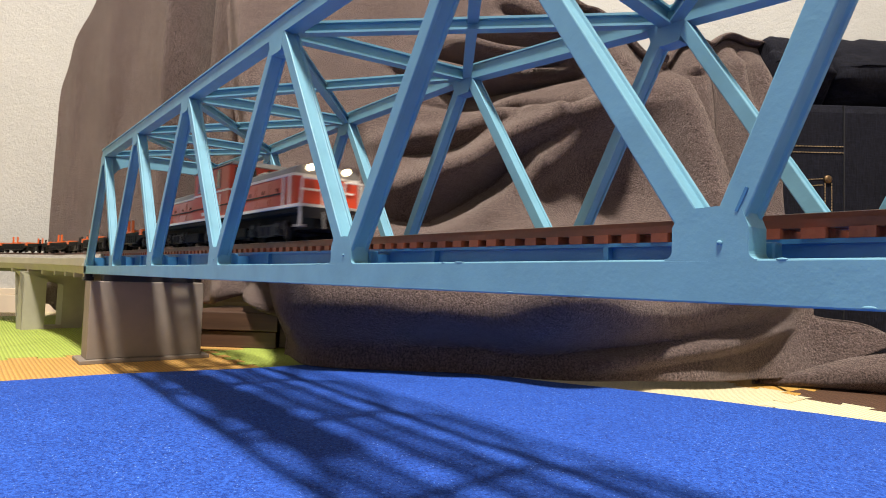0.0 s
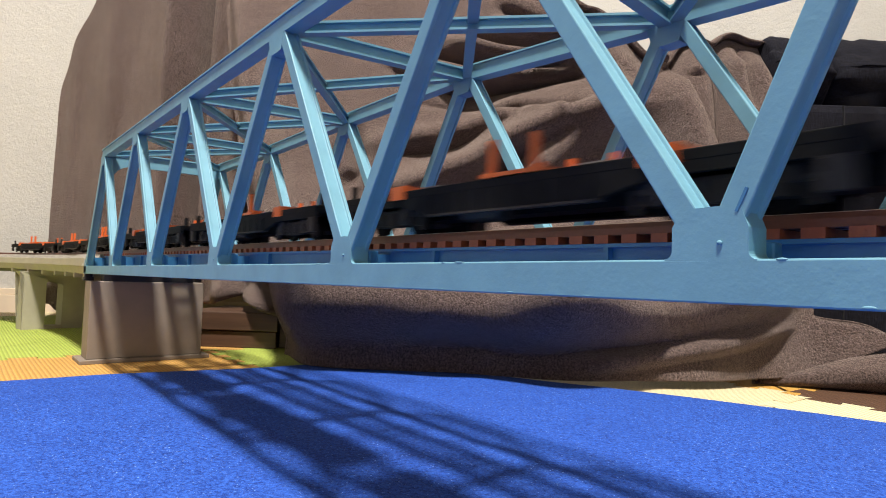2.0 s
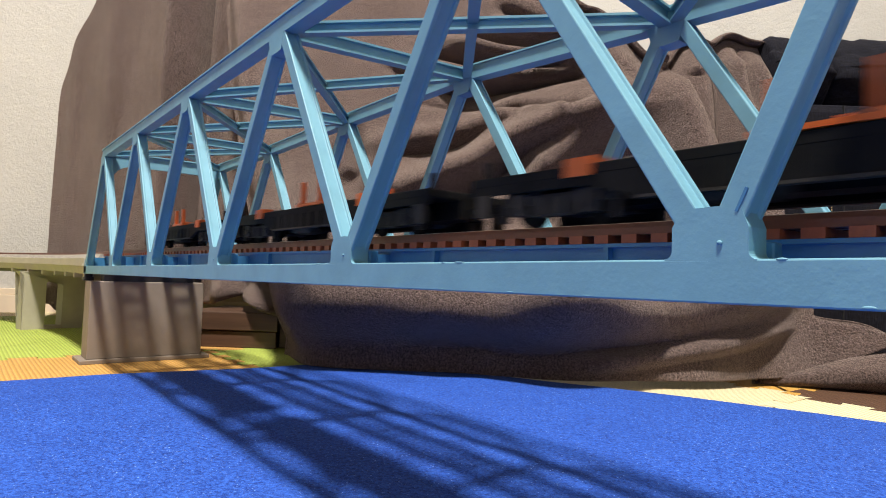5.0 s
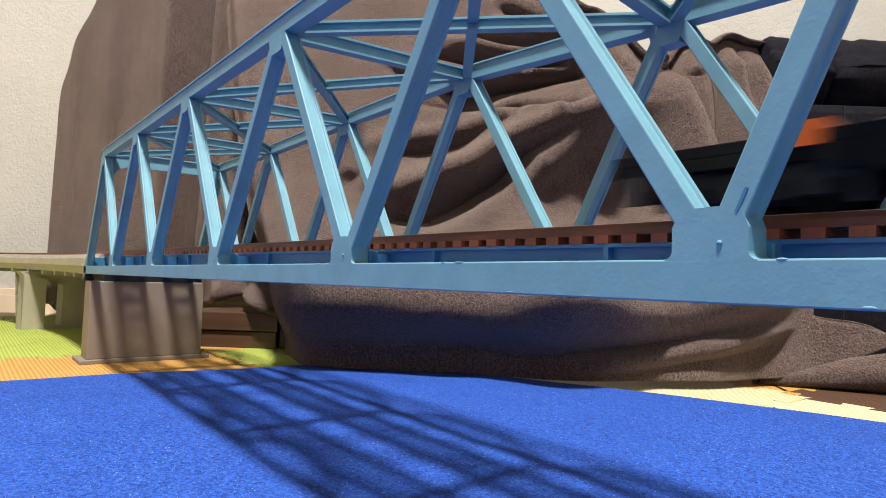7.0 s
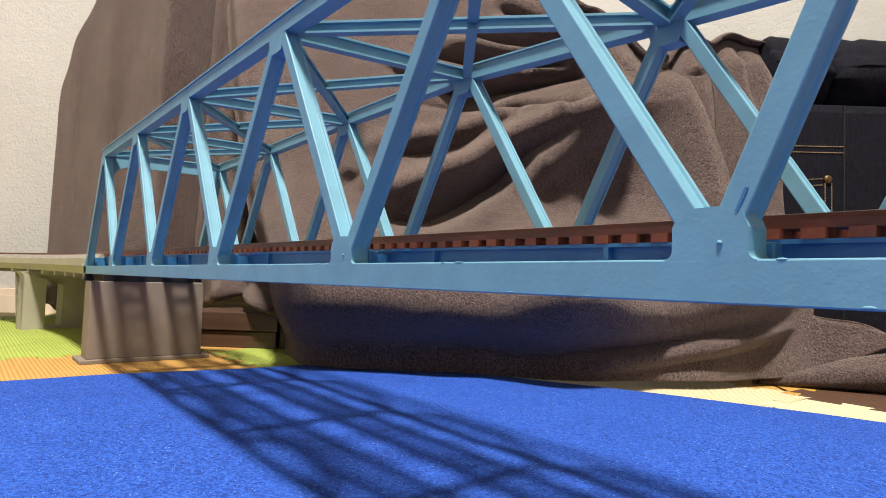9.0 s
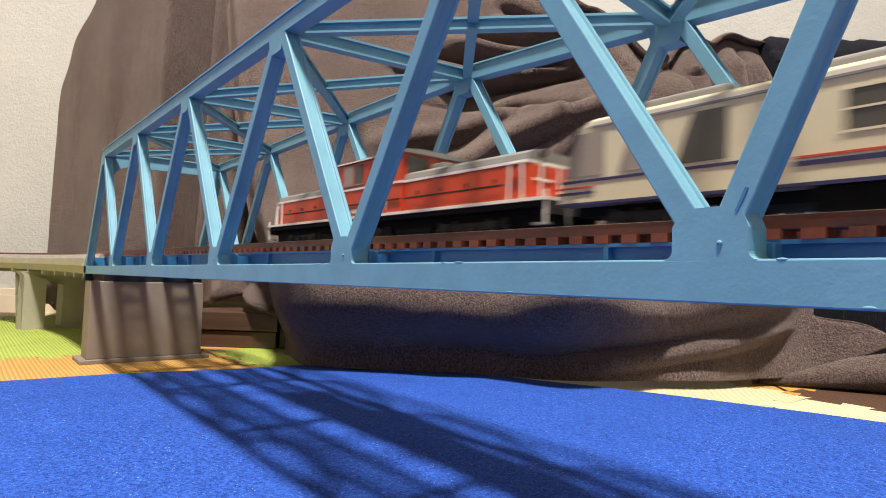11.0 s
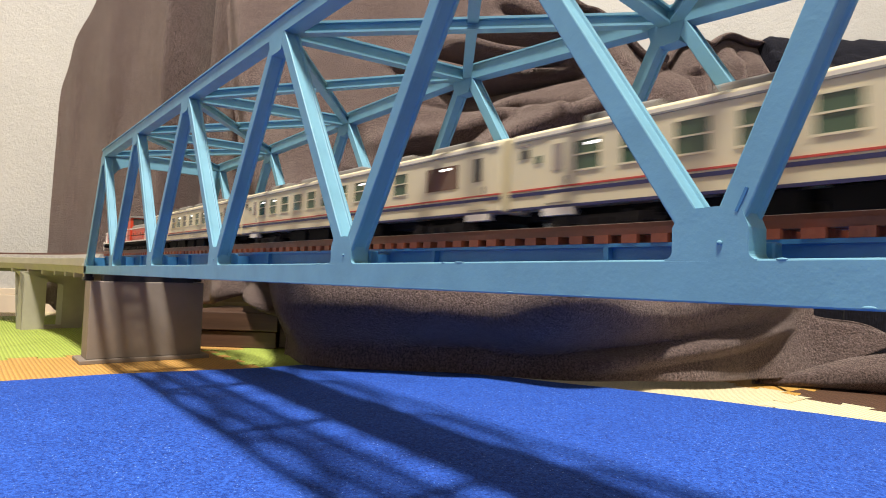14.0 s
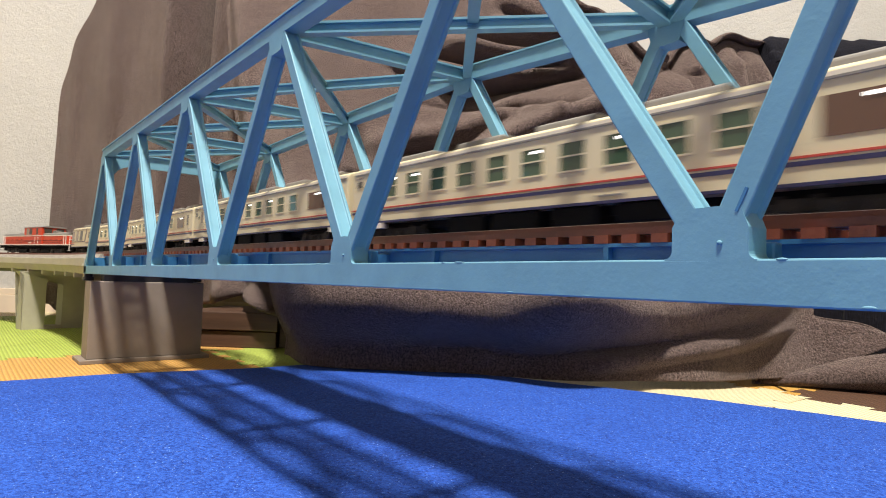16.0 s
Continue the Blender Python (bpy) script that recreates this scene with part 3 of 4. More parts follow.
# folds: course in (s, z), height towards the room, half width
FOLDS = [
    ([(-0.030, 0.125), (0.033, 0.167), (0.070, 0.198), (0.101, 0.221), (0.138, 0.252), (0.175, 0.283), (0.215, 0.312)], 0.023, 0.015),
    ([(-0.110, 0.247), (-0.032, 0.256), (0.024, 0.268), (0.067, 0.294), (0.120, 0.300)], 0.014, 0.013),
    ([(-0.075, 0.238), (0.000, 0.236), (0.045, 0.256), (0.080, 0.278)], -0.012, 0.013),
    ([(-0.090, 0.188), (-0.018, 0.203), (0.026, 0.222), (0.056, 0.248), (0.106, 0.268), (0.168, 0.292), (0.205, 0.312)], 0.036, 0.017),
    ([(-0.115, 0.215), (-0.088, 0.180), (-0.055, 0.155), (-0.016, 0.150), (0.027, 0.177), (0.064, 0.204), (0.094, 0.231)], -0.036, 0.018),
    ([(-0.090, 0.350), (-0.020, 0.325), (0.023, 0.309), (0.079, 0.316), (0.150, 0.328), (0.190, 0.334)], -0.028, 0.0105),
    ([(-0.080, 0.366), (-0.010, 0.340), (0.030, 0.326), (0.085, 0.328), (0.150, 0.338)], 0.018, 0.008),
    ([(-0.050, 0.382), (0.020, 0.352), (0.085, 0.341), (0.150, 0.347)], -0.032, 0.0075),
    ([(-0.010, 0.392), (0.050, 0.364), (0.100, 0.352), (0.160, 0.356)], 0.020, 0.008),
    ([(0.020, 0.400), (0.065, 0.376), (0.110, 0.363), (0.165, 0.366)], -0.034, 0.0080),
    ([(0.050, 0.420), (0.100, 0.385), (0.160, 0.372)], 0.018, 0.009),
    ([(0.060, 0.440), (0.115, 0.400), (0.170, 0.380)], -0.026, 0.008),
    ([(-0.060, 0.306), (0.020, 0.297), (0.086, 0.293), (0.130, 0.291), (0.190, 0.299)], -0.016, 0.0065),
    ([(0.082, 0.285), (0.105, 0.290), (0.125, 0.278)], 0.012, 0.010),
    ([(0.225, 0.300), (0.215, 0.240), (0.195, 0.170)], -0.010, 0.020),
    ([(0.245, 0.330), (0.258, 0.280), (0.268, 0.220), (0.272, 0.150)], 0.011, 0.014),
    ([(-0.073, 0.027), (0.000, 0.052), (0.064, 0.040), (0.139, 0.046), (0.23, 0.075)], 0.004, 0.012),
    ([(0.100, 0.012), (0.166, 0.018), (0.243, 0.030), (0.331, 0.048)], 0.010, 0.0065),
    ([(-0.030, 0.030), (0.064, 0.018), (0.138, 0.026), (0.24, 0.046), (0.31, 0.066)], -0.004, 0.009),
    ([(-0.100, 0.110), (-0.050, 0.085), (0.030, 0.095), (0.120, 0.090)], 0.003, 0.018),
    ([(-0.125, 0.182), (-0.098, 0.215), (-0.105, 0.270)], -0.014, 0.014),
    ([(-0.200, 0.420), (-0.185, 0.300), (-0.150, 0.180), (-0.120, 0.06)], 0.014, 0.026),
    ([(0.312, 0.370), (0.306, 0.273), (0.302, 0.150)], -0.014, 0.008),
    ([(0.330, 0.375), (0.330, 0.300), (0.328, 0.200)], 0.012, 0.008),
    ([(0.345, 0.375), (0.346, 0.300)], -0.007, 0.005),
    ([(0.360, 0.375), (0.360, 0.300), (0.356, 0.22)], 0.008, 0.008),
    ([(0.290, 0.372), (0.286, 0.330)], 0.008, 0.008),
]


def hang(z):
    """The crests hang a little lower than the lit cloth above them."""
    return z + 0.019 * smooth(0.10, 0.14, z) * (1 - 0.6 * smooth(0.28, 0.31, z))


def fold_sum(s, z):
    h = 0.0
    z = hang(z)
    for pts, amp, w in FOLDS:
        d, along, _ = near_path(s, z, pts)
        if d < 3 * w:
            h += 1.4 * amp * math.exp(-(d / w) ** 2) * min(1.0, 5 * along, 5 * (1 - along))
    return h


EDGE_L = [(0.016, -0.150), (0.071, -0.178), (0.134, -0.216), (0.212, -0.246), (0.321, -0.284), (0.453, -0.321), (0.60, -0.36)]
EDGE_R = [(0.000, 0.412), (0.007, 0.400), (0.028, 0.378), (0.054, 0.351), (0.095, 0.360), (0.375, 0.386)]


def main_depth(s, z):
    k = min(1, max(0, (s + 0.05) / 0.35))
    d = 0.55 + (0.55 * (1 - k) + 0.30 * k) * z
    # hem runs out on the rug; the layer over the seat laps the one beside it
    d -= 0.018 * smooth(0.03, 0.0, z)
    # belly over the hem
    d -= (0.040 * math.exp(-((z - 0.120) / 0.050) ** 2) * smooth(0.10, -0.02, s) + 0.088 * math.exp(-((z - 0.062) / 0.042) ** 2) * smooth(0.30, 0.04, s)) * smooth(-0.20, -0.10, s)
    d += 0.012 * smooth(0.03, 0.0, z)
    d += (0.018 * smooth(0.22, 0.32, s) - 0.022 * smooth(0.02, 0.10, s)) * smooth(0.13, 0.0, z)
    d -= 0.014 * smooth(-0.13, -0.07, s) * smooth(0.30, 0.18, s) * smooth(0.03, 0.0, z)
    # bulge added mostly out of sight behind the deck, to shade the hem below
    d -= 0.078 * math.exp(-((z - 0.094) / 0.045) ** 2) * smooth(0.03, 0.10, s) * smooth(0.37, 0.24, s)
    cr = line([(0.10, 0.306), (0.166, 0.297), (0.241, 0.281), (0.270, 0.275), (0.305, 0.264), (0.346, 0.250)], z)
    d += 0.034 * smooth(cr - 0.0045, cr + 0.0045, s) * smooth(0.09, 0.16, z)
    el = line(EDGE_L, z)
    d += 0.05 * smooth(el + 0.035, el, s)
    # cloth falls away under the long sweeping ridge
    dist, along, side = near_path(s, hang(z), FOLDS[0][0])
    if side < 0:
        d += 0.055 * smooth(0.002, 0.11, dist) * smooth(0.03, 0.10, z) * smooth(0.15, 0.4, along) * smooth(0.28, 0.18, s)
    wob = 0.010 * noise.noise((s * 9, z * 9, 3.1)) + 0.004 * noise.noise((s * 24, z * 24, 7.7))
    return d - fold_sum(s, z) - wob


def main_top(s):
    t = 0.60 - (0.60 - 0.415) * smooth(0.04, 0.165, s)
    t -= (0.415 - 0.340) * smooth(0.160, 0.225, s)
    t += 0.030 * smooth(0.248, 0.275, s) + 0.010 * math.exp(-((s - 0.335) / 0.02) ** 2) - 0.006 * math.exp(-((s - 0.307) / 0.008) ** 2)
    return t


def sheet(name, nu, nv, place):
    bm = bmesh.new()
    g = [[bm.verts.new(place(i / nu, j / nv)) for i in range(nu + 1)] for j in range(nv + 1)]
    for a, b in zip(g, g[1:]):
        for i in range(nu):
            bm.faces.new((a[i], a[i + 1], b[i + 1], b[i]))
    return bm


def main_place(u, v):
    # height first along the right-hand profile, then the sideways place
    z_guess = v * 0.60
    s = line(EDGE_L, z_guess) * (1 - u) + line(EDGE_R, z_guess) * u
    top = main_top(s)
    vv = min(1.0, v / 0.93)
    z = top * vv
    s = line(EDGE_L, z) * (1 - u) + line(EDGE_R, z) * u
    d = main_depth(s, z)
    lift = smooth(0.335, 0.400, s) * smooth(0.10, 0.02, z)
    hem = 0.0065 + 0.034 * lift
    d -= 0.012 * lift
    if v > 0.93:
        # roll over the top, backwards
        k = (v - 0.93) / 0.07
        d += 0.10 * k
        z = top + 0.010 * math.sin(k * math.pi) - 0.03 * k * k
    else:
        # soft shoulder
        d += 0.020 * smooth(0.86, 1.0, vv)
    if u > 0.99:
        d += 0.012
    return fpos(s, d, max(z, 0.0) + hem)


def tall_place(u, v):
    right = -0.13
    hem = 0.012
    for _ in range(2):
        z = hem + (0.66 - hem) * v
        left = -0.694 + 0.75 * math.log(1 + math.exp((z - 0.402) / 0.008)) * 0.008 + 0.02 * v
        s = left + (right - left) * u
        hem = 0.012 + 0.036 * smooth(-0.44, -0.30, s) + 0.008 * math.sin(s * 45)
    d = 0.855 + 0.62 * max(0.0, -0.40 - s)
    d -= (0.13 * smooth(0.40, 0.15, z) - 0.020 * smooth(0.17, 0.055, z)) * smooth(-0.33, -0.20, s)
    # corner turns back to the wall
    d += 0.08 * max(0.0, 1 - u / 0.04) ** 2
    for c, amp, w in ((-0.625, 0.010, 0.02), (-0.53, 0.016, 0.03), (-0.405, 0.020, 0.024), (-0.360, -0.026, 0.008), (-0.295, 0.022, 0.022), (-0.245, -0.06, 0.020)):
        cc = c + 0.03 * (z - 0.2)
        d -= amp * math.exp(-((s - cc) / w) ** 2)
    d -= 0.008 * noise.noise((s * 10, z * 5, 1.3)) + 0.004 * noise.noise((s * 30, z * 12, 4.4))
    d += 0.011 * math.sin(z * 95 + s * 28) * smooth(0.15, 0.08, z) * smooth(-0.33, -0.27, s)
    # hem curls forward
    d -= 0.070 * smooth(0.10, 0.0, v) * smooth(-0.33, -0.27, s)
    return fpos(s, d, z)


def flap_place(u, v):
    """The turned corner of the hem: a loose roll that opens to the side."""
    s = 0.286 + 0.170 * u
    r = 0.0006 + 0.0175 * smooth(-0.1, 0.8, u)
    a = -0.7 + v * (math.pi * 1.45)
    d = 0.534 - 0.036 * u
    cz = 0.002 + r * 0.95
    return fpos(s + 0.004 * math.sin(a), d + 0.012 - r * 1.4 * math.sin(a), cz - r * math.cos(a) * (0.9 + 0.1 * u) + (0.001 + 0.002 * u) * noise.noise((s * 40, a, 0)))


def make_blanket():
    blanket = thing("blanket", fpos(0.1, 0.60, 0), "grey-brown fleece blanket draped in loose folds over the seat", "blanket")
    inv = Matrix.Translation(-Vector(blanket.location))
    for nm, nu, nv, fn in (("front_fall", 300, 300, main_place), ("side_fall", 150, 110, tall_place), ("turned_hem", 60, 40, flap_place)):
        bm = sheet(nm, nu, nv, fn)
        bm.transform(inv)
        ob = part(nm, bm, FLEECE, blanket, smooth=True)
        th = ob.modifiers.new("thick", "SOLIDIFY")
        th.thickness, th.offset = (0.003 if nm == "turned_hem" else 0.006), 0.0
    return blanket


make_blanket()


def make_sofa():
    sofa = thing("denim_sofa", FO, "dark blue denim low seat with tan stitching and brass rivets", "sofa")
    sofa.rotation_euler = (0, 0, math.atan2(FR.y, FR.x))
    part("body", B(0.340, 1.15, 0.670, 0.99, 0.004, 0.300), DENIM, sofa, bevel=0.012)
    # gathered top cushions that bulge over the front
    for s0, s1 in ((0.372, 0.4455), (0.4465, 0.72), (0.722, 1.15)):
        def cushion(u, v, s0=s0, s1=s1):
            s = s0 + (s1 - s0) * u
            e = min(1.0, 9 * min(u, 1 - u))
            full = math.sqrt(1 - (1 - e) ** 2) if e < 1 else 1.0
            a = v * math.tau
            rd, rz = 0.165, 0.050
            c, w = math.cos(a), math.sin(a)
            sq = 1 / max(abs(c), abs(w)) ** 0.45
            d = 0.838 - rd * c * sq * (0.93 + 0.07 * full)
            z = 0.343 + rz * w * sq * (0.80 + 0.2 * full)
            pull = math.exp(-min(u, 1 - u) * (s1 - s0) / 0.03)
            z += 0.005 * pull * math.sin(a * 9 + u * 5) + 0.005 * noise.noise((s * 30, a * 2, 0)) + 0.003 * noise.noise((s * 70, a * 5, 2))
            d += 0.005 * pull * math.sin(a * 7) + 0.004 * noise.noise((s * 22, a * 2, 5))
            return (s, d, z)
        bm = sheet("cushion", 90, 72, cushion)
        bmesh.ops.remove_doubles(bm, verts=bm.verts, dist=0.0002)
        bmesh.ops.holes_fill(bm, edges=bm.edges, sides=0)
        part("cushion", bm, DENIM, sofa, smooth=True)
    bm = bmesh.new()
    rod(bm, (0.376, 0.716, 0.3835), (1.15, 0.716, 0.3850), 0.0026, 8)
    part("piping", bm, DENIM, sofa)
    # panel seam
    part("seam", B(0.4478, 0.4487, 0.6685, 0.672, 0.01, 0.296), DARK_THREAD, sofa, "dark seam line")
    # stitched bands and pocket corner
    def stitches(name, pts_a, pts_b, n):
        bm = bmesh.new()
        a, b = Vector(pts_a), Vector(pts_b)
        for i in range(n):
            p, q = a.lerp(b, (i + 0.12) / n), a.lerp(b, (i + 0.86) / n)
            bar(bm, p, q, 0.0008, 0.0007)
        part(name, bm, THREAD, sofa, "tan double stitching")
    yf = 0.6694
    stitches("stitching", (0.330, yf, 0.2475), (0.4490, yf, 0.2490), 34)
    stitches("stitching", (0.330, yf, 0.2408), (0.4490, yf, 0.2420), 34)
    stitches("stitching", (0.385, yf, 0.2090), (0.4250, yf, 0.2120), 14)
    stitches("stitching", (0.385, yf, 0.2020), (0.4250, yf, 0.2050), 14)
    stitches("stitching", (0.4270, yf, 0.208), (0.4275, yf, 0.130), 24)
    stitches("stitching", (0.4345, yf, 0.208), (0.4350, yf, 0.130), 24)
    bm = bmesh.new()
    bmesh.ops.create_uvsphere(bm, u_segments=16, v_segments=8, radius=0.0048, matrix=Matrix.Translation((0.4300, 0.6690, 0.2115)) @ Matrix.Diagonal((1, 0.55, 1, 1)))
    part("rivet", bm, BRASS, sofa, "aged brass rivet", smooth=True)
    return sofa


make_sofa()


def make_low_box():
    bx = thing("wooden_box", FO, "dark brown low wooden box half under the blanket", "box")
    bx.rotation_euler = (0, 0, math.atan2(FR.y, FR.x))
    part("body", B(-0.285, -0.185, 0.680, 0.80, 0.0, 0.0185), WOOD, bx, bevel=0.001)
    part("lid", B(-0.287, -0.183, 0.677, 0.80, 0.0195, 0.0400), WOOD, bx, bevel=0.001)
    part("side_panel", B(-0.184, -0.10, 0.690, 0.80, 0.0, 0.0400), WOOD, bx, bevel=0.001)
    return bx


make_low_box()

# ---- rolling stock; each vehicle runs along x, front towards -x ----


def bogie(parent, xc, wheel_r, spread, name="bogie"):
    """Side frames with a dropped middle, axle boxes, springs and brake shoes; wheels under it."""
    z = RAIL_TOP
    bm = bmesh.new()
    for y in (-0.0125, 0.0125):
        out = 0.0022 if y > 0 else -0.0022
        box(bm, xc - spread - 0.005, xc + spread + 0.005, y - 0.0012, y + 0.0012, z + 0.0052, z + 0.0074)
        box(bm, xc - spread * 0.62, xc + spread * 0.62, y - 0.0012, y + 0.0012, z + 0.0022, z + 0.0052)
        for w in (-spread, spread):
            box(bm, xc + w - 0.0026, xc + w + 0.0026, y - 0.0022, y + 0.0022, z + 0.0026, z + 0.0078)
            rod(bm, (xc + w, y, z + 0.0048), (xc + w, y + out * 1.3, z + 0.0048), 0.0015, 10)
            for e in (-0.0042, 0.0042):
                rod(bm, (xc + w + e, y, z + 0.0060), (xc + w + e, y, z + 0.0088), 0.0011, 8)
        for e in (-0.0030, 0.0030):
            rod(bm, (xc + e, y + out * 0.6, z + 0.0026), (xc + e, y + out * 0.6, z + 0.0066), 0.0014, 8)
        box(bm, xc - spread - 0.007, xc - spread - 0.0055, y - 0.0010, y + 0.0010, z + 0.0012, z + 0.0062)
        box(bm, xc + spread + 0.0055, xc + spread + 0.007, y - 0.0010, y + 0.0010, z + 0.0012, z + 0.0062)
    box(bm, xc - spread, xc + spread, -0.0115, 0.0115, z + 0.0040, z + 0.0080)
    bg = part(name, bm, DARK, parent)
    for w in (-spread, spread):
        for y in (-GAUGE, GAUGE):
            b2 = bmesh.new()
            rod(b2, (xc + w, y - 0.0011, z + wheel_r), (xc + w, y + 0.0011, z + wheel_r), wheel_r, 18)
            part("wheel", b2, BLACK, bg)


def coupler(parent, x, sgn):
    bm = bmesh.new()
    box(bm, min(x, x + sgn * 0.006), max(x, x + sgn * 0.006), -0.0012, 0.0012, RAIL_TOP + 0.0050, RAIL_TOP + 0.0078)
    part("coupler", bm, BLACK, parent)


def u_rail(bm, p, across, w, h, r):
    """A bent hand rail: two posts of height h, 2 w apart along across, and a bar over them."""
    p, a = Vector(p), Vector(across)
    up = Vector((0, 0, h))
    rod(bm, p - a * w, p - a * w * 0.9 + up, r, 6)
    rod(bm, p + a * w, p + a * w * 0.9 + up, r, 6)
    rod(bm, p - a * w * 0.9 + up, p + a * w * 0.9 + up, r, 6)
    return bm


def make_loco(lit):
    loco = thing("diesel_locomotive", (0, 0, 0), "red-orange model diesel locomotive with grey tops and white bands", "locomotive", group="locomotives")
    L, W = 0.1110, 0.0172
    zd, zh, zc = 0.1150, 0.1326, 0.1440
    cab = 0.0285
    part("frame", B(-L, L, -0.0105, 0.0105, 0.1062, zd - 0.0003), BLACK, loco)
    part("footplate", B(-L, L, -W + 0.0008, W - 0.0008, zd - 0.0024, zd - 0.0003), BLACK, loco)
    part("white_sill", B(-L, L, -W - 0.0003, W + 0.0003, zd - 0.0004, zd + 0.0008), WHITE, loco, "white painted sill")
    hw = 0.0152
    for sg in (-1, 1):
        a, b = sorted((sg * (cab - 0.0006), sg * 0.1008))
        # hood with a raked nose
        pts = [(a, zd + 0.0006), (b, zd + 0.0006), (b, zh - 0.0040), (a, zh - 0.0040)]
        if sg > 0:
            pts = [(a, zd + 0.0006), (b + 0.0008, zd + 0.0006), (b, zh - 0.0040), (a, zh - 0.0040)]
        else:
            pts = [(a - 0.0008, zd + 0.0006), (b, zd + 0.0006), (b, zh - 0.0040), (a, zh - 0.0040)]
        part("hood", plate(pts, -hw, hw), RED, loco, bevel=0.0008)
        part("white_band", B(a - 0.0001, b + 0.0001, -hw - 0.0003, hw + 0.0003, zh - 0.0042, zh - 0.0032), WHITE, loco, "white band")
        prof = [(-hw - 0.0001, zh - 0.0032), (hw + 0.0001, zh - 0.0032), (hw - 0.0006, zh - 0.0008), (hw - 0.0030, zh + 0.0006), (-hw + 0.0030, zh + 0.0006), (-hw + 0.0006, zh - 0.0008)]
        part("hood_top", prism(prof, a, b), GREY, loco, "grey hood top")
        for k in range(4):
            x = sg * (0.0385 + k * 0.0155)
            part("door_panel", B(x - 0.0066, x + 0.0066, -hw - 0.0002, hw + 0.0002, zd + 0.0018, zd + 0.0118), RED, loco)
            for y in (-1, 1):
                part("door_latch", B(x - 0.0004, x + 0.0004, *sorted((y * hw, y * (hw + 0.0006))), zd + 0.0075, zd + 0.0090), DARK, loco)
        for y in (-1, 1):
            # hand rail in a dark colour that takes in its shadow on the hood
            part("side_rail", B(*sorted((sg * (cab + 0.001), sg * 0.0900)), *sorted((y * (hw + 0.0008), y * (hw + 0.0013))), zd + 0.0060, zd + 0.0066), DARK, loco, "hand rail along the hood, darkened for its shadow line")
            part("grab_rail", u_rail(bmesh.new(), (sg * 0.0965, y * (hw + 0.0014), zd + 0.0008), (1, 0, 0), 0.0032, 0.0125, 0.00045), WHITE, loco, "white bent hand rail")
            part("end_rail", u_rail(bmesh.new(), (sg * 0.1062, y * 0.0098, zd + 0.0008), (0, 1, 0), 0.0048, 0.0112, 0.00042), WHITE, loco, "white bent hand rail")
            part("corner_step", B(*sorted((sg * 0.1050, sg * 0.1108)), *sorted((y * 0.0140, y * 0.0170)), zd - 0.0085, zd - 0.0076), GREY, loco)
            part("step_post", rod(bmesh.new(), (sg * 0.1104, y * 0.0166, zd - 0.0085), (sg * 0.1104, y * 0.0166, zd + 0.0030), 0.00055, 6), WHITE, loco, "white step post")
            part("brake_hose", rod(bmesh.new(), (sg * 0.1112, y * 0.0070, zd - 0.0020), (sg * 0.1120, y * 0.0066, zd - 0.0090), 0.0006, 6), GREY, loco)
            part("nose_band", B(*sorted((sg * 0.1006, sg * 0.1016)), *sorted((y * 0.0030, y * 0.0128)), zd + 0.0076, zd + 0.0084), WHITE, loco, "white nose band")
        part("nose_door", B(*sorted((sg * 0.1006, sg * 0.1018)), -0.0026, 0.0026, zd + 0.0014, zd + 0.0118), RED, loco, bevel=0.0002)
        part("buffer_beam", B(*sorted((sg * 0.1104, sg * 0.1116)), -0.0160, 0.0160, zd - 0.0048, zd - 0.0006), DARK, loco)
        fan = bmesh.new()
        bmesh.ops.create_cone(fan, cap_ends=True, segments=24, radius1=0.0095, radius2=0.0088, depth=0.0016, matrix=Matrix.Translation((sg * 0.062, 0, zh + 0.0012)))
        part("roof_fan", fan, GREY, loco)
        for y in (-0.0085, 0.0085):
            bm = bmesh.new()
            xh = sg * 0.1004
            rod(bm, (xh, y, zh - 0.0004), (xh + sg * 0.0022, y, zh - 0.0004), 0.0015, 14)
            part("headlamp", bm, HEAD if (lit and sg > 0) else GLASS_DARK, loco, "round headlamp")
        coupler(loco, sg * L, sg)
        bogie(loco, sg * 0.070, 0.0056, 0.0140)
    bogie(loco, 0.0, 0.0054, 0.0090, "middle_bogie")
    for x in (-0.036, 0.036):
        part("fuel_tank", B(x - 0.013, x + 0.013, -0.0150, 0.0150, RAIL_TOP + 0.0022, 0.1086), BLACK, loco, bevel=0.001)
    # long centre cab
    part("cab", B(-cab, cab, -0.0168, 0.0168, zd + 0.0006, zc - 0.0022), RED, loco, bevel=0.0006)
    part("cab_band", B(-cab - 0.0002, cab + 0.0002, -0.0171, 0.0171, zh - 0.0042, zh - 0.0032), WHITE, loco, "white band")
    prof = [(-0.0175, zc - 0.0023), (0.0175, zc - 0.0023), (0.0158, zc - 0.0009), (0.0080, zc), (-0.0080, zc), (-0.0158, zc - 0.0009)]
    part("cab_roof", prism(prof, -cab - 0.0016, cab + 0.0016), GREY, loco, "grey cab roof")
    for sy in (-1, 1):
        y0, y1 = sorted((sy * 0.0165, sy * 0.0171))
        for x, w, g in ((-0.0165, 0.0040, GLASS_PALE), (-0.0070, 0.0040, GLASS_DARK), (0.0130, 0.0026, GLASS_DARK)):
            wd = part("cab_window", B(sy * -x - w, sy * -x + w, y0, y1, zh - 0.0014, zc - 0.0036), g, loco)
            part("window_bar", B(sy * -x - w - 0.0006, sy * -x + w + 0.0006, min(y0, sy * 0.0173), max(y1, sy * 0.0173), zh - 0.0021, zh - 0.0015), GREY, wd)
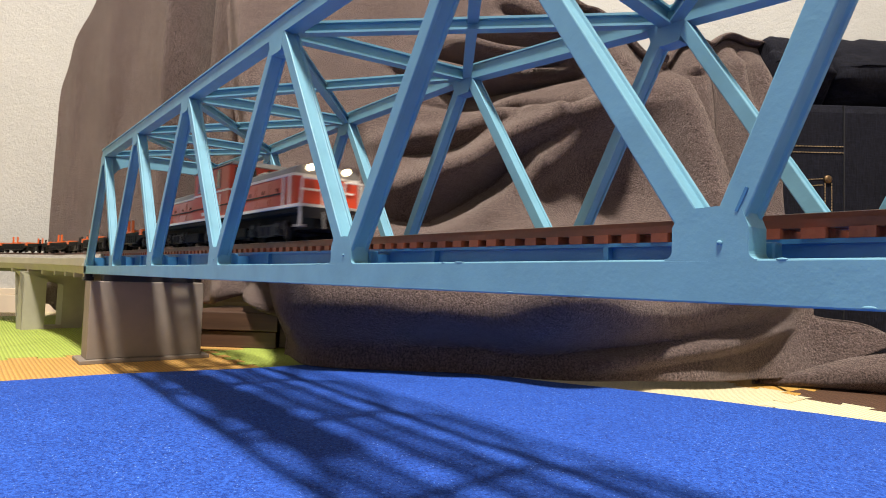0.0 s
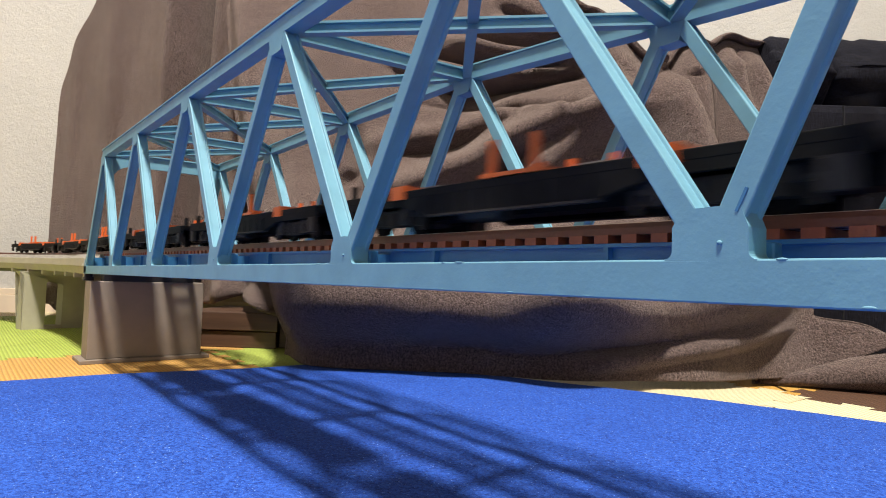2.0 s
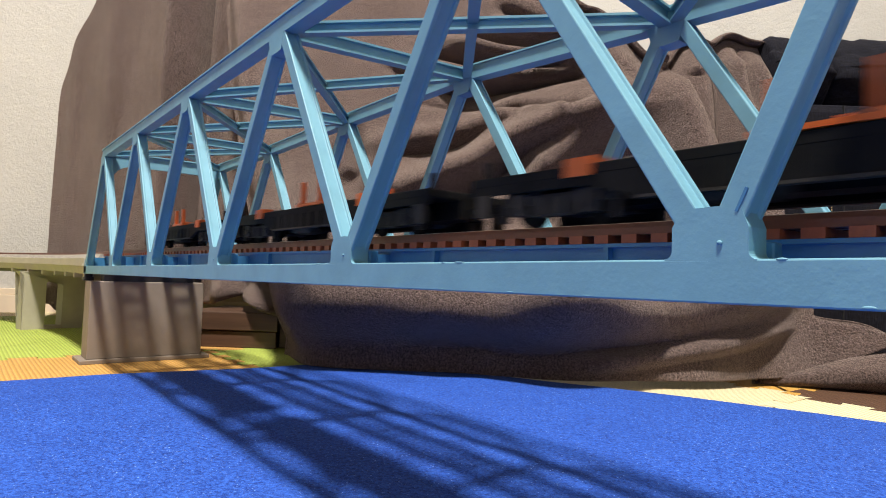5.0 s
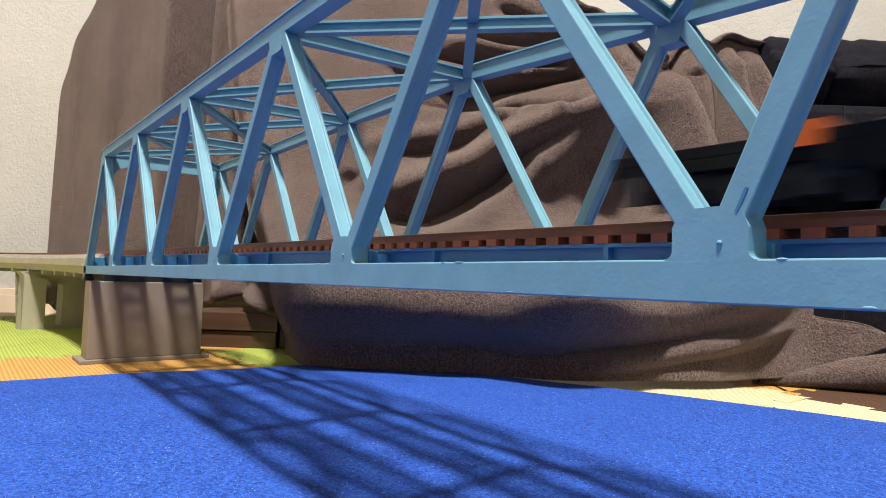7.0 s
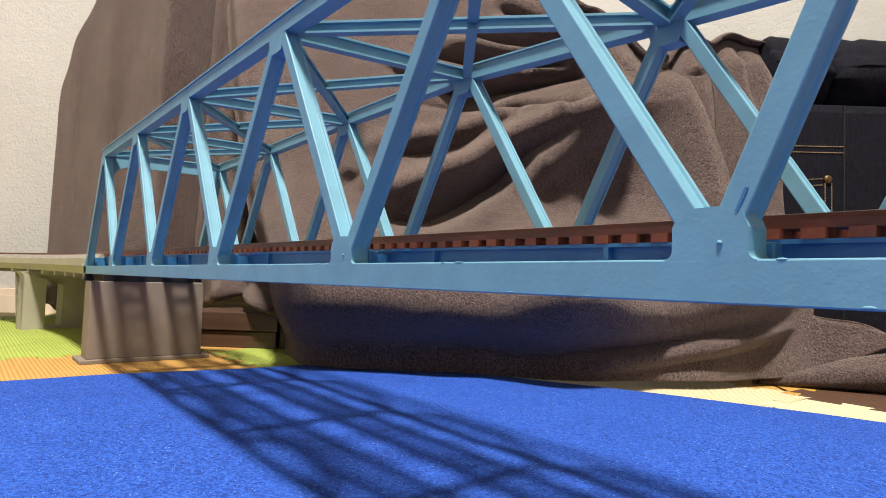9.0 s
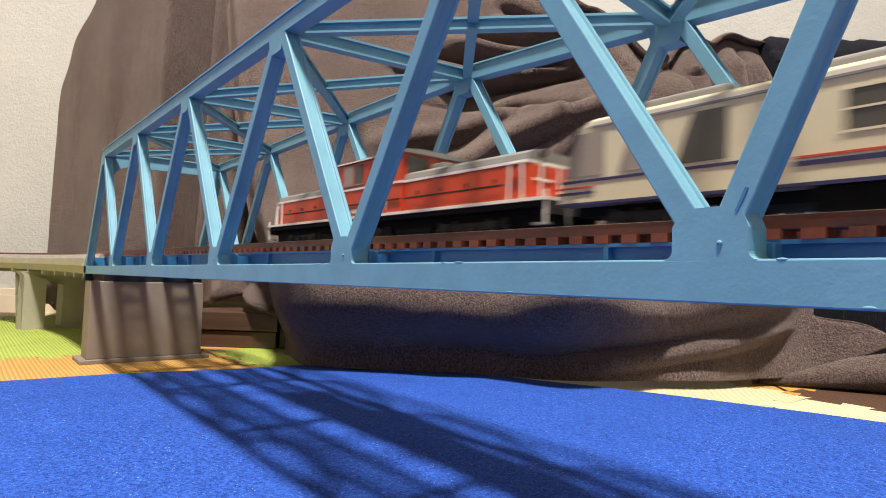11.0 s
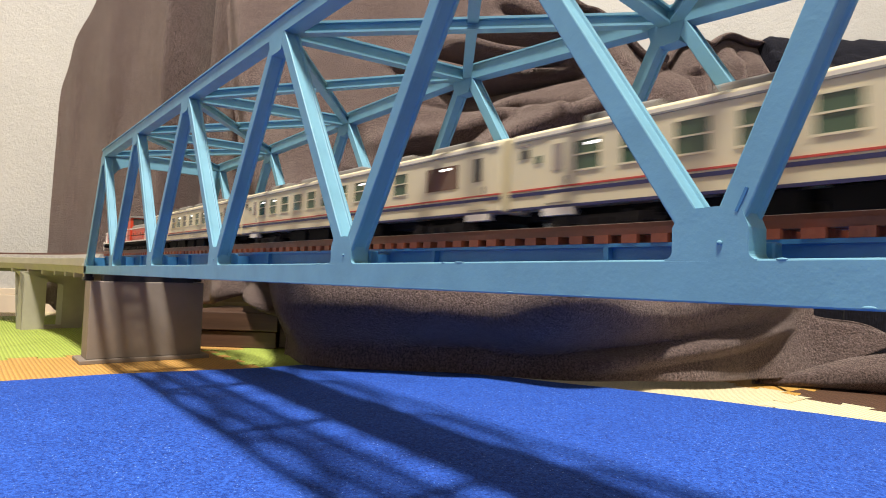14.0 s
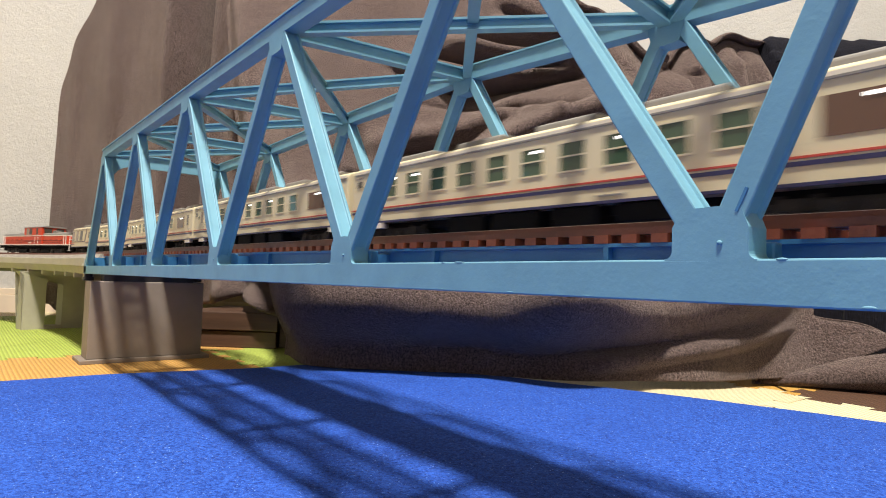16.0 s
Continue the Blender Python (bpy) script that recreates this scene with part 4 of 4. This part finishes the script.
        # the same shadow line carried on across the cab as a dark bar
        part("cab_rail_shadow", B(-cab, cab, *sorted((sy * 0.0170, sy * 0.0175)), zd + 0.0060, zd + 0.0066), DARK, loco, "dark bar for the hand rail's shadow line on the cab")
        for x in (0.0085, 0.0175):
            part("door_rail", rod(bmesh.new(), (sy * -x, sy * 0.0175, zd + 0.0020), (sy * -x, sy * 0.0175, zd + 0.0120), 0.0003, 6), WHITE, loco)
        part("cab_plate", B(-0.0130, -0.0050, *sorted((sy * 0.0166, sy * 0.0170)), zd + 0.0024, zd + 0.0042), WHITE, loco, "small pale plate")
    for sx in (-1, 1):
        for y in (-0.0085, 0.0085):
            part("end_window", B(*sorted((sx * (cab - 0.0004), sx * (cab + 0.0004))), y - 0.0055, y + 0.0055, zh + 0.0008, zc - 0.0034), GLASS_DARK, loco)
    part("exhaust", B(cab + 0.004, cab + 0.013, -0.004, 0.004, zh + 0.0004, zh + 0.0050), GREY, loco, bevel=0.0004)
    return loco


def make_flat_car():
    car = thing("flat_wagon", (0, 0, 0), "black model flat wagon with orange cross beams and stakes", "railway wagon", group="flat wagons")
    L, W = 0.0790, 0.0168
    zt = 0.1140
    part("deck", B(-L, L, -W, W, zt - 0.0024, zt), BLACK, car, bevel=0.0003)
    # fish-bellied side sills with flanges
    for y in (-W, W - 0.0015):
        pts = [(-L, zt - 0.0023), (L, zt - 0.0023), (L, zt - 0.0044), (0.043, zt - 0.0046), (0.030, zt - 0.0078), (-0.030, zt - 0.0078), (-0.043, zt - 0.0046), (-L, zt - 0.0044)]
        part("side_sill", plate(pts, y, y + 0.0015), BLACK, car)
        part("sill_flange", B(-0.0300, 0.0300, y - 0.0004, y + 0.0019, zt - 0.0084, zt - 0.0078), DARK, car)
        for k in range(9):
            x = -0.028 + k * 0.007
            part("sill_rib", B(x - 0.0003, x + 0.0003, y - 0.0004, y + 0.0018, zt - 0.0078, zt - 0.0024), BLACK, car)
    part("centre_sill", B(-L, L, -0.004, 0.004, zt - 0.0080, zt - 0.0023), BLACK, car)
    # a pair of stakes on each side of the middle, tied by crossed bars
    for x in (-0.0035, 0.0110):
        cb = part("cross_beam", B(x - 0.0013, x + 0.0013, -W - 0.0003, W + 0.0003, zt, zt + 0.0018), ORANGE, car, "orange cross beam")
        for y in (-W + 0.0010, W - 0.0010):
            part("stake", B(x - 0.0007, x + 0.0007, y - 0.0009, y + 0.0009, zt, zt + 0.0098), ORANGE, cb)
    for y in (-1, 1):
        part("tie_bar", bar(bmesh.new(), (-0.0055, y * (W - 0.001), zt + 0.0014), (0.0130, -y * (W - 0.001), zt + 0.0014 + 0.0002 * y), 0.0013, 0.0016), ORANGE, car, "orange crossed tie bar")
        part("side_bar", B(-0.0070, 0.0145, *sorted((y * (W - 0.0022), y * (W + 0.0002))), zt + 0.0002, zt + 0.0012), ORANGE, car)
    for x in (-0.0440, 0.0440):
        lb = part("low_beam", B(x - 0.0038, x + 0.0038, -W, W, zt, zt + 0.0017), ORANGE, car, "low orange cross beam")
        for y in (-1, 1):
            part("beam_end", B(x - 0.0034, x + 0.0034, *sorted((y * (W - 0.0006), y * (W + 0.0007))), zt - 0.0026, zt + 0.0014), ORANGE, lb)
    for sg in (-1, 1):
        bogie(car, sg * 0.0535, 0.0050, 0.0105)
        coupler(car, sg * L, sg)
        part("hand_brake", B(sg * 0.0765 - 0.0006, sg * 0.0765 + 0.0006, -0.0140, -0.0120, zt, zt + 0.0050), DARK, car)
        for y in (-1, 1):
            part("deck_plate", B(sg * 0.0280 - 0.0045, sg * 0.0280 + 0.0045, *sorted((y * 0.0118, y * 0.0160)), zt, zt + 0.0005), GREY, car, "worn grey deck plate")
            part("corner_step", B(sg * 0.0745 - 0.0022, sg * 0.0745 + 0.0022, *sorted((y * 0.0150, y * 0.0170)), zt - 0.0100, zt - 0.0044), DARK, car)
    part("air_tank", B(-0.020, -0.004, -0.0130, -0.0050, zt - 0.0100, zt - 0.0040), DARK, car, bevel=0.002)
    return car


CAR_L = 0.1225


def car_window(car, x, w, z0, z1, glass, lamp, sides=(-1, 1)):
    for sy in sides:
        def ys(a, b):
            return sorted((sy * a, sy * b))
        y0, y1 = ys(0.0162, 0.0168)
        bm = bmesh.new()
        f = 0.0006
        box(bm, x - w - f, x + w + f, y0, y1, z0 - f, z0)
        box(bm, x - w - f, x + w + f, y0, y1, z1, z1 + f)
        box(bm, x - w - f, x - w, y0, y1, z0, z1)
        box(bm, x + w, x + w + f, y0, y1, z0, z1)
        box(bm, x - w, x + w, y0, y1, (z0 * 0.48 + z1 * 0.52) - 0.00025, (z0 * 0.48 + z1 * 0.52) + 0.00025)
        wf = part("window", bm, CREAM, car, "ivory framed sliding window")
        y0, y1 = ys(0.0160, 0.01655)
        part("pane", B(x - w, x + w, y0, y1, z0, z1), glass, wf)
        if lamp:
            y0, y1 = ys(0.0164, 0.01665)
            part("cabin_lamp", B(x - w * 0.1, x + w * 0.85, y0, y1, z1 - 0.0015, z1 - 0.0007), GLOW, wf)


def make_coach(observation, big_window, seed):
    rnd = random.Random(seed)
    lab = "ivory model coach with red and navy stripes"
    lab += " and slanted glazed end" if observation else (" and wide brown window" if big_window else "")
    car = thing("passenger_coach", (0, 0, 0), lab, "railway coach", group="passenger coaches")
    zb, ze, zr = 0.1118, 0.1356, 0.1395
    hw = 0.0165
    prof = [(-hw, zb), (hw, zb), (hw, ze)]
    for k in range(1, 10):
        a = math.pi * k / 10
        prof.append((hw * math.copysign(abs(math.cos(a)) ** 0.62, math.cos(a)), ze + (zr - ze) * math.sin(a) ** 0.8))
    prof.append((-hw, ze))
    bm = prism(prof, -CAR_L, CAR_L)
    if observation:
        for v in bm.verts:
            if v.co.x < 0 and v.co.z > 0.118:
                v.co.x += (v.co.z - 0.118) * 0.42
                if v.co.z > ze + 0.001:
                    v.co.x += 0.003
    part("body", bm, CREAM, car, bevel=0.0007)
    x0 = -CAR_L + (0.012 if observation else 0.002)
    # bright roof edge and thin dark gutter line
    for sy in (-1, 1):
        y0, y1 = sorted((sy * 0.0160, sy * 0.0169))
        part("gutter", B(x0, CAR_L - 0.001, y0, y1, ze - 0.0007, ze - 0.0001), GREY, car)
        part("roof_edge", B(x0, CAR_L - 0.001, *sorted((sy * 0.0158, sy * 0.0167)), ze - 0.0001, ze + 0.0010), ROOFTOP, car)
        xs = -CAR_L + (0.069 if observation else 0.0)
        y0, y1 = sorted((sy * 0.0160, sy * 0.01675))
        part("red_stripe", B(xs, CAR_L, y0, y1, 0.1180, 0.1186), SCARLET, car, "thin red stripe")
        part("navy_stripe", B(xs, CAR_L, y0, y1, 0.1163, 0.1174), NAVY, car, "navy stripe")
        part("lower_edge", B(-CAR_L, CAR_L, y0, y1, zb - 0.0002, zb + 0.0007), NAVY, car)
        # writing too small to read
        part("lettering_bar", B(0.020, 0.030, y0, y1, 0.1138, 0.1143), GREY, car)
    first = -CAR_L + (0.0842 if observation else 0.0325)
    for i in range(12):
        x = first + i * 0.0168
        if x > CAR_L - 0.056:
            break
        g = GLASS_GREEN if rnd.random() < 0.7 else GLASS_DARK
        car_window(car, x, 0.0047, 0.1230, 0.1318, g, rnd.random() < 0.35)
    if big_window:
        for sy in (-1, 1):
            part("wide_window", B(0.0800, 0.0995, *sorted((sy * 0.0160, sy * 0.0167)), 0.1222, 0.1314), GLASS_BROWN, car, "wide brown window")
            part("cabin_lamp", B(0.089, 0.095, *sorted((sy * 0.0164, sy * 0.0169)), 0.1298, 0.1306), GLOW, car)
    # doors at the ends, each with its own set of small windows
    ends = (1,) if observation else (-1, 1)
    for e in ends:
        wide = big_window and e > 0
        for sy in (-1, 1):
            def flat(x, w, z0, z1, out=0.0168):
                return B(x - w, x + w, *sorted((sy * 0.0160, sy * out)), z0, z1)
            xd = -CAR_L + 0.0212 if e < 0 else CAR_L - (0.0117 if wide else 0.0287)
            d = part("door", flat(xd, 0.0048, 0.1132, 0.1338, 0.0167), CREAM, car, "recessed ivory door", bevel=0.0002)
            part("door_window", flat(xd, 0.0021, 0.1236, 0.1322, 0.0169), GLASS_DARK if wide else GLASS_PALE, d)
            part("door_handle", flat(xd + 0.0036, 0.0003, 0.1190, 0.1215, 0.0171), GREY, d)
            part("door_step", B(xd - 0.0060, xd + 0.0060, *sorted((sy * 0.0140, sy * 0.0168)), 0.1092, 0.1116), WHITE, car, "pale door step")
            if e < 0:
                part("small_window", flat(-CAR_L + 0.0068, 0.0022, 0.1330, 0.1338), GLASS_PALE, car)
                part("small_window", flat(-CAR_L + 0.0068, 0.0022, 0.1290, 0.1318), GLASS_DARK, car)
                part("car_mark", flat(-CAR_L + 0.0128, 0.0014, 0.1268, 0.1292), GLASS_GREEN, car)
            elif not wide:
                w = part("narrow_window", flat(CAR_L - 0.0137, 0.0030, 0.1236, 0.1328, 0.01675), WHITE, car, "ivory framed narrow window")
                part("pane", flat(CAR_L - 0.0137, 0.0023, 0.1242, 0.1322, 0.0169), GLASS_DARK, w)
                part("car_mark", flat(CAR_L - 0.0377, 0.0014, 0.1268, 0.1292), GLASS_GREEN, car)
                part("small_window", flat(CAR_L - 0.0455, 0.0026, 0.1312, 0.1332), GLASS_DARK, car)
        part("gangway", B(min(e * CAR_L, e * (CAR_L + 0.0026)), max(e * CAR_L, e * (CAR_L + 0.0026)), -0.0062, 0.0062, 0.1115, 0.1330), GREY, car, "grey gangway bellows")
    if observation:
        for sy in (-1, 1):
            for xa, xb, g in ((0.0045, 0.0175, GLASS_PALE), (0.0240, 0.0353, GLASS_PALE), (0.0420, 0.0540, GLASS_DARK)):
                pts = [(-CAR_L + xa - 0.0016, 0.1204), (-CAR_L + xb, 0.1204), (-CAR_L + xb, 0.1335), (-CAR_L + xa + 0.0030, 0.1335)]
                part("side_pane", plate(pts, *sorted((sy * 0.0160, sy * 0.0168))), g, car, "large glazed side pane")
            pts = [(-CAR_L + 0.0630, 0.1186), (-CAR_L + 0.0668, 0.1186), (-CAR_L + 0.0735, 0.1348), (-CAR_L + 0.0697, 0.1348)]
            part("slanted_band", plate(pts, *sorted((sy * 0.0160, sy * 0.01672))), NAVY, car, "slanted navy band")
            part("front_stripe", B(-CAR_L + 0.001, -CAR_L + 0.0630, *sorted((sy * 0.0160, sy * 0.01674)), 0.1186, 0.1194), NAVY, car)
            part("front_stripe", B(-CAR_L, -CAR_L + 0.014, *sorted((sy * 0.0160, sy * 0.01674)), 0.1168, 0.1174), SCARLET, car)
            part("front_stripe", B(-CAR_L, -CAR_L + 0.014, *sorted((sy * 0.0160, sy * 0.01674)), 0.1150, 0.1158), NAVY, car)
        part("end_pane", B(-CAR_L - 0.0004, -CAR_L + 0.0010, -0.0120, 0.0120, 0.1200, 0.1240), GLASS_DARK, car)
    # roof units
    for k in range(5):
        x = -0.085 + k * 0.0425
        prof = [(-0.0085, zr - 0.0010), (0.0085, zr - 0.0010), (0.0080, zr + 0.0026), (0.0064, zr + 0.0034), (-0.0064, zr + 0.0034), (-0.0080, zr + 0.0026)]
        part("roof_unit", prism(prof, x - 0.0125, x + 0.0125), ROOF, car, "grey rooftop cooling unit", bevel=0.0006)
    # underframe boxes and bogies
    part("underframe", B(-CAR_L + 0.003, CAR_L - 0.003, -0.0100, 0.0100, zb - 0.0030, zb), BLACK, car)
    for xa, xb, d in ((-0.050, -0.030, 0.0070), (-0.026, -0.004, 0.0062), (0.002, 0.020, 0.0072), (0.026, 0.046, 0.0058)):
        part("equipment_box", B(xa, xb, -0.0155, 0.0155, zb - d, zb - 0.0002), BLACK, car, bevel=0.0004)
    for sg in (-1, 1):
        bogie(car, sg * 0.0870, 0.0054, 0.0130)
        coupler(car, sg * CAR_L, sg)
    return car


GOODS = [(make_loco(True), 0.1158)]
first_wagon = make_flat_car()
for k in range(6):
    w = first_wagon if k == 0 else copy_thing(first_wagon, pose(0, 0, 0))
    GOODS.append((w, 0.3125 + 0.1770 * k))
second_loco = make_loco(False)
PASSENGER = [(second_loco, 0.1128)]
coach_plain = make_coach(False, False, 4)
coach_wide = make_coach(False, True, 7)
coaches = [make_coach(True, False, 2), coach_wide, copy_thing(coach_wide, pose(0, 0, 0)), copy_thing(coach_wide, pose(0, 0, 0)), coach_plain]
for k, c in enumerate(coaches):
    PASSENGER.append((c, 0.2255 + 0.1250 + 0.2500 * k))

# front of each train along its line, in metres, over time
GOODS_RUN = [(0.0, -0.1670), (0.4, -0.0905), (0.8, -0.0080), (1.2, 0.0785), (1.6, 0.1690), (2.0, 0.2525), (2.5, 0.3530), (3.0, 0.4555), (3.5, 0.5560), (4.0, 0.6540), (5.25, 0.9020), (6.5, 1.1510), (7.5, 1.3500), (8.5, 1.5300), (9.5, 1.6500), (10.5, 1.7000), (16.0, 1.7000)]
PASSENGER_RUN = [(0.0, 0.3600), (6.8, 0.3600), (7.6, 0.2690), (9.2, -0.0030), (10.2, -0.1700), (11.3, -0.3560), (12.0, -0.4770), (12.5, -0.5630), (13.2, -0.6850), (14.0, -0.8265), (14.8, -0.9740), (15.6, -1.1130), (16.0, -1.1830)]


def value_at(run, t):
    for (t0, a), (t1, b) in zip(run, run[1:]):
        if t <= t1:
            return a + (b - a) * (t - t0) / (t1 - t0)
    return run[-1][1]


def motions():
    times = [i * 0.4 for i in range(41)]
    for vehicle, back in GOODS:
        rows = []
        for t in times:
            x, y, a = on_track(value_at(GOODS_RUN, t) - back, Y_NEAR)
            rows.append((t, pose(x, y, 0, 0, 0, math.degrees(a))))
        walk(vehicle, rows)
    for vehicle, back in PASSENGER:
        rows = []
        for t in times:
            x, y, a = on_track(value_at(PASSENGER_RUN, t) + back, Y_FAR)
            rows.append((t, pose(x, y, 0, 0, 0, math.degrees(a))))
        walk(vehicle, rows)


motions()
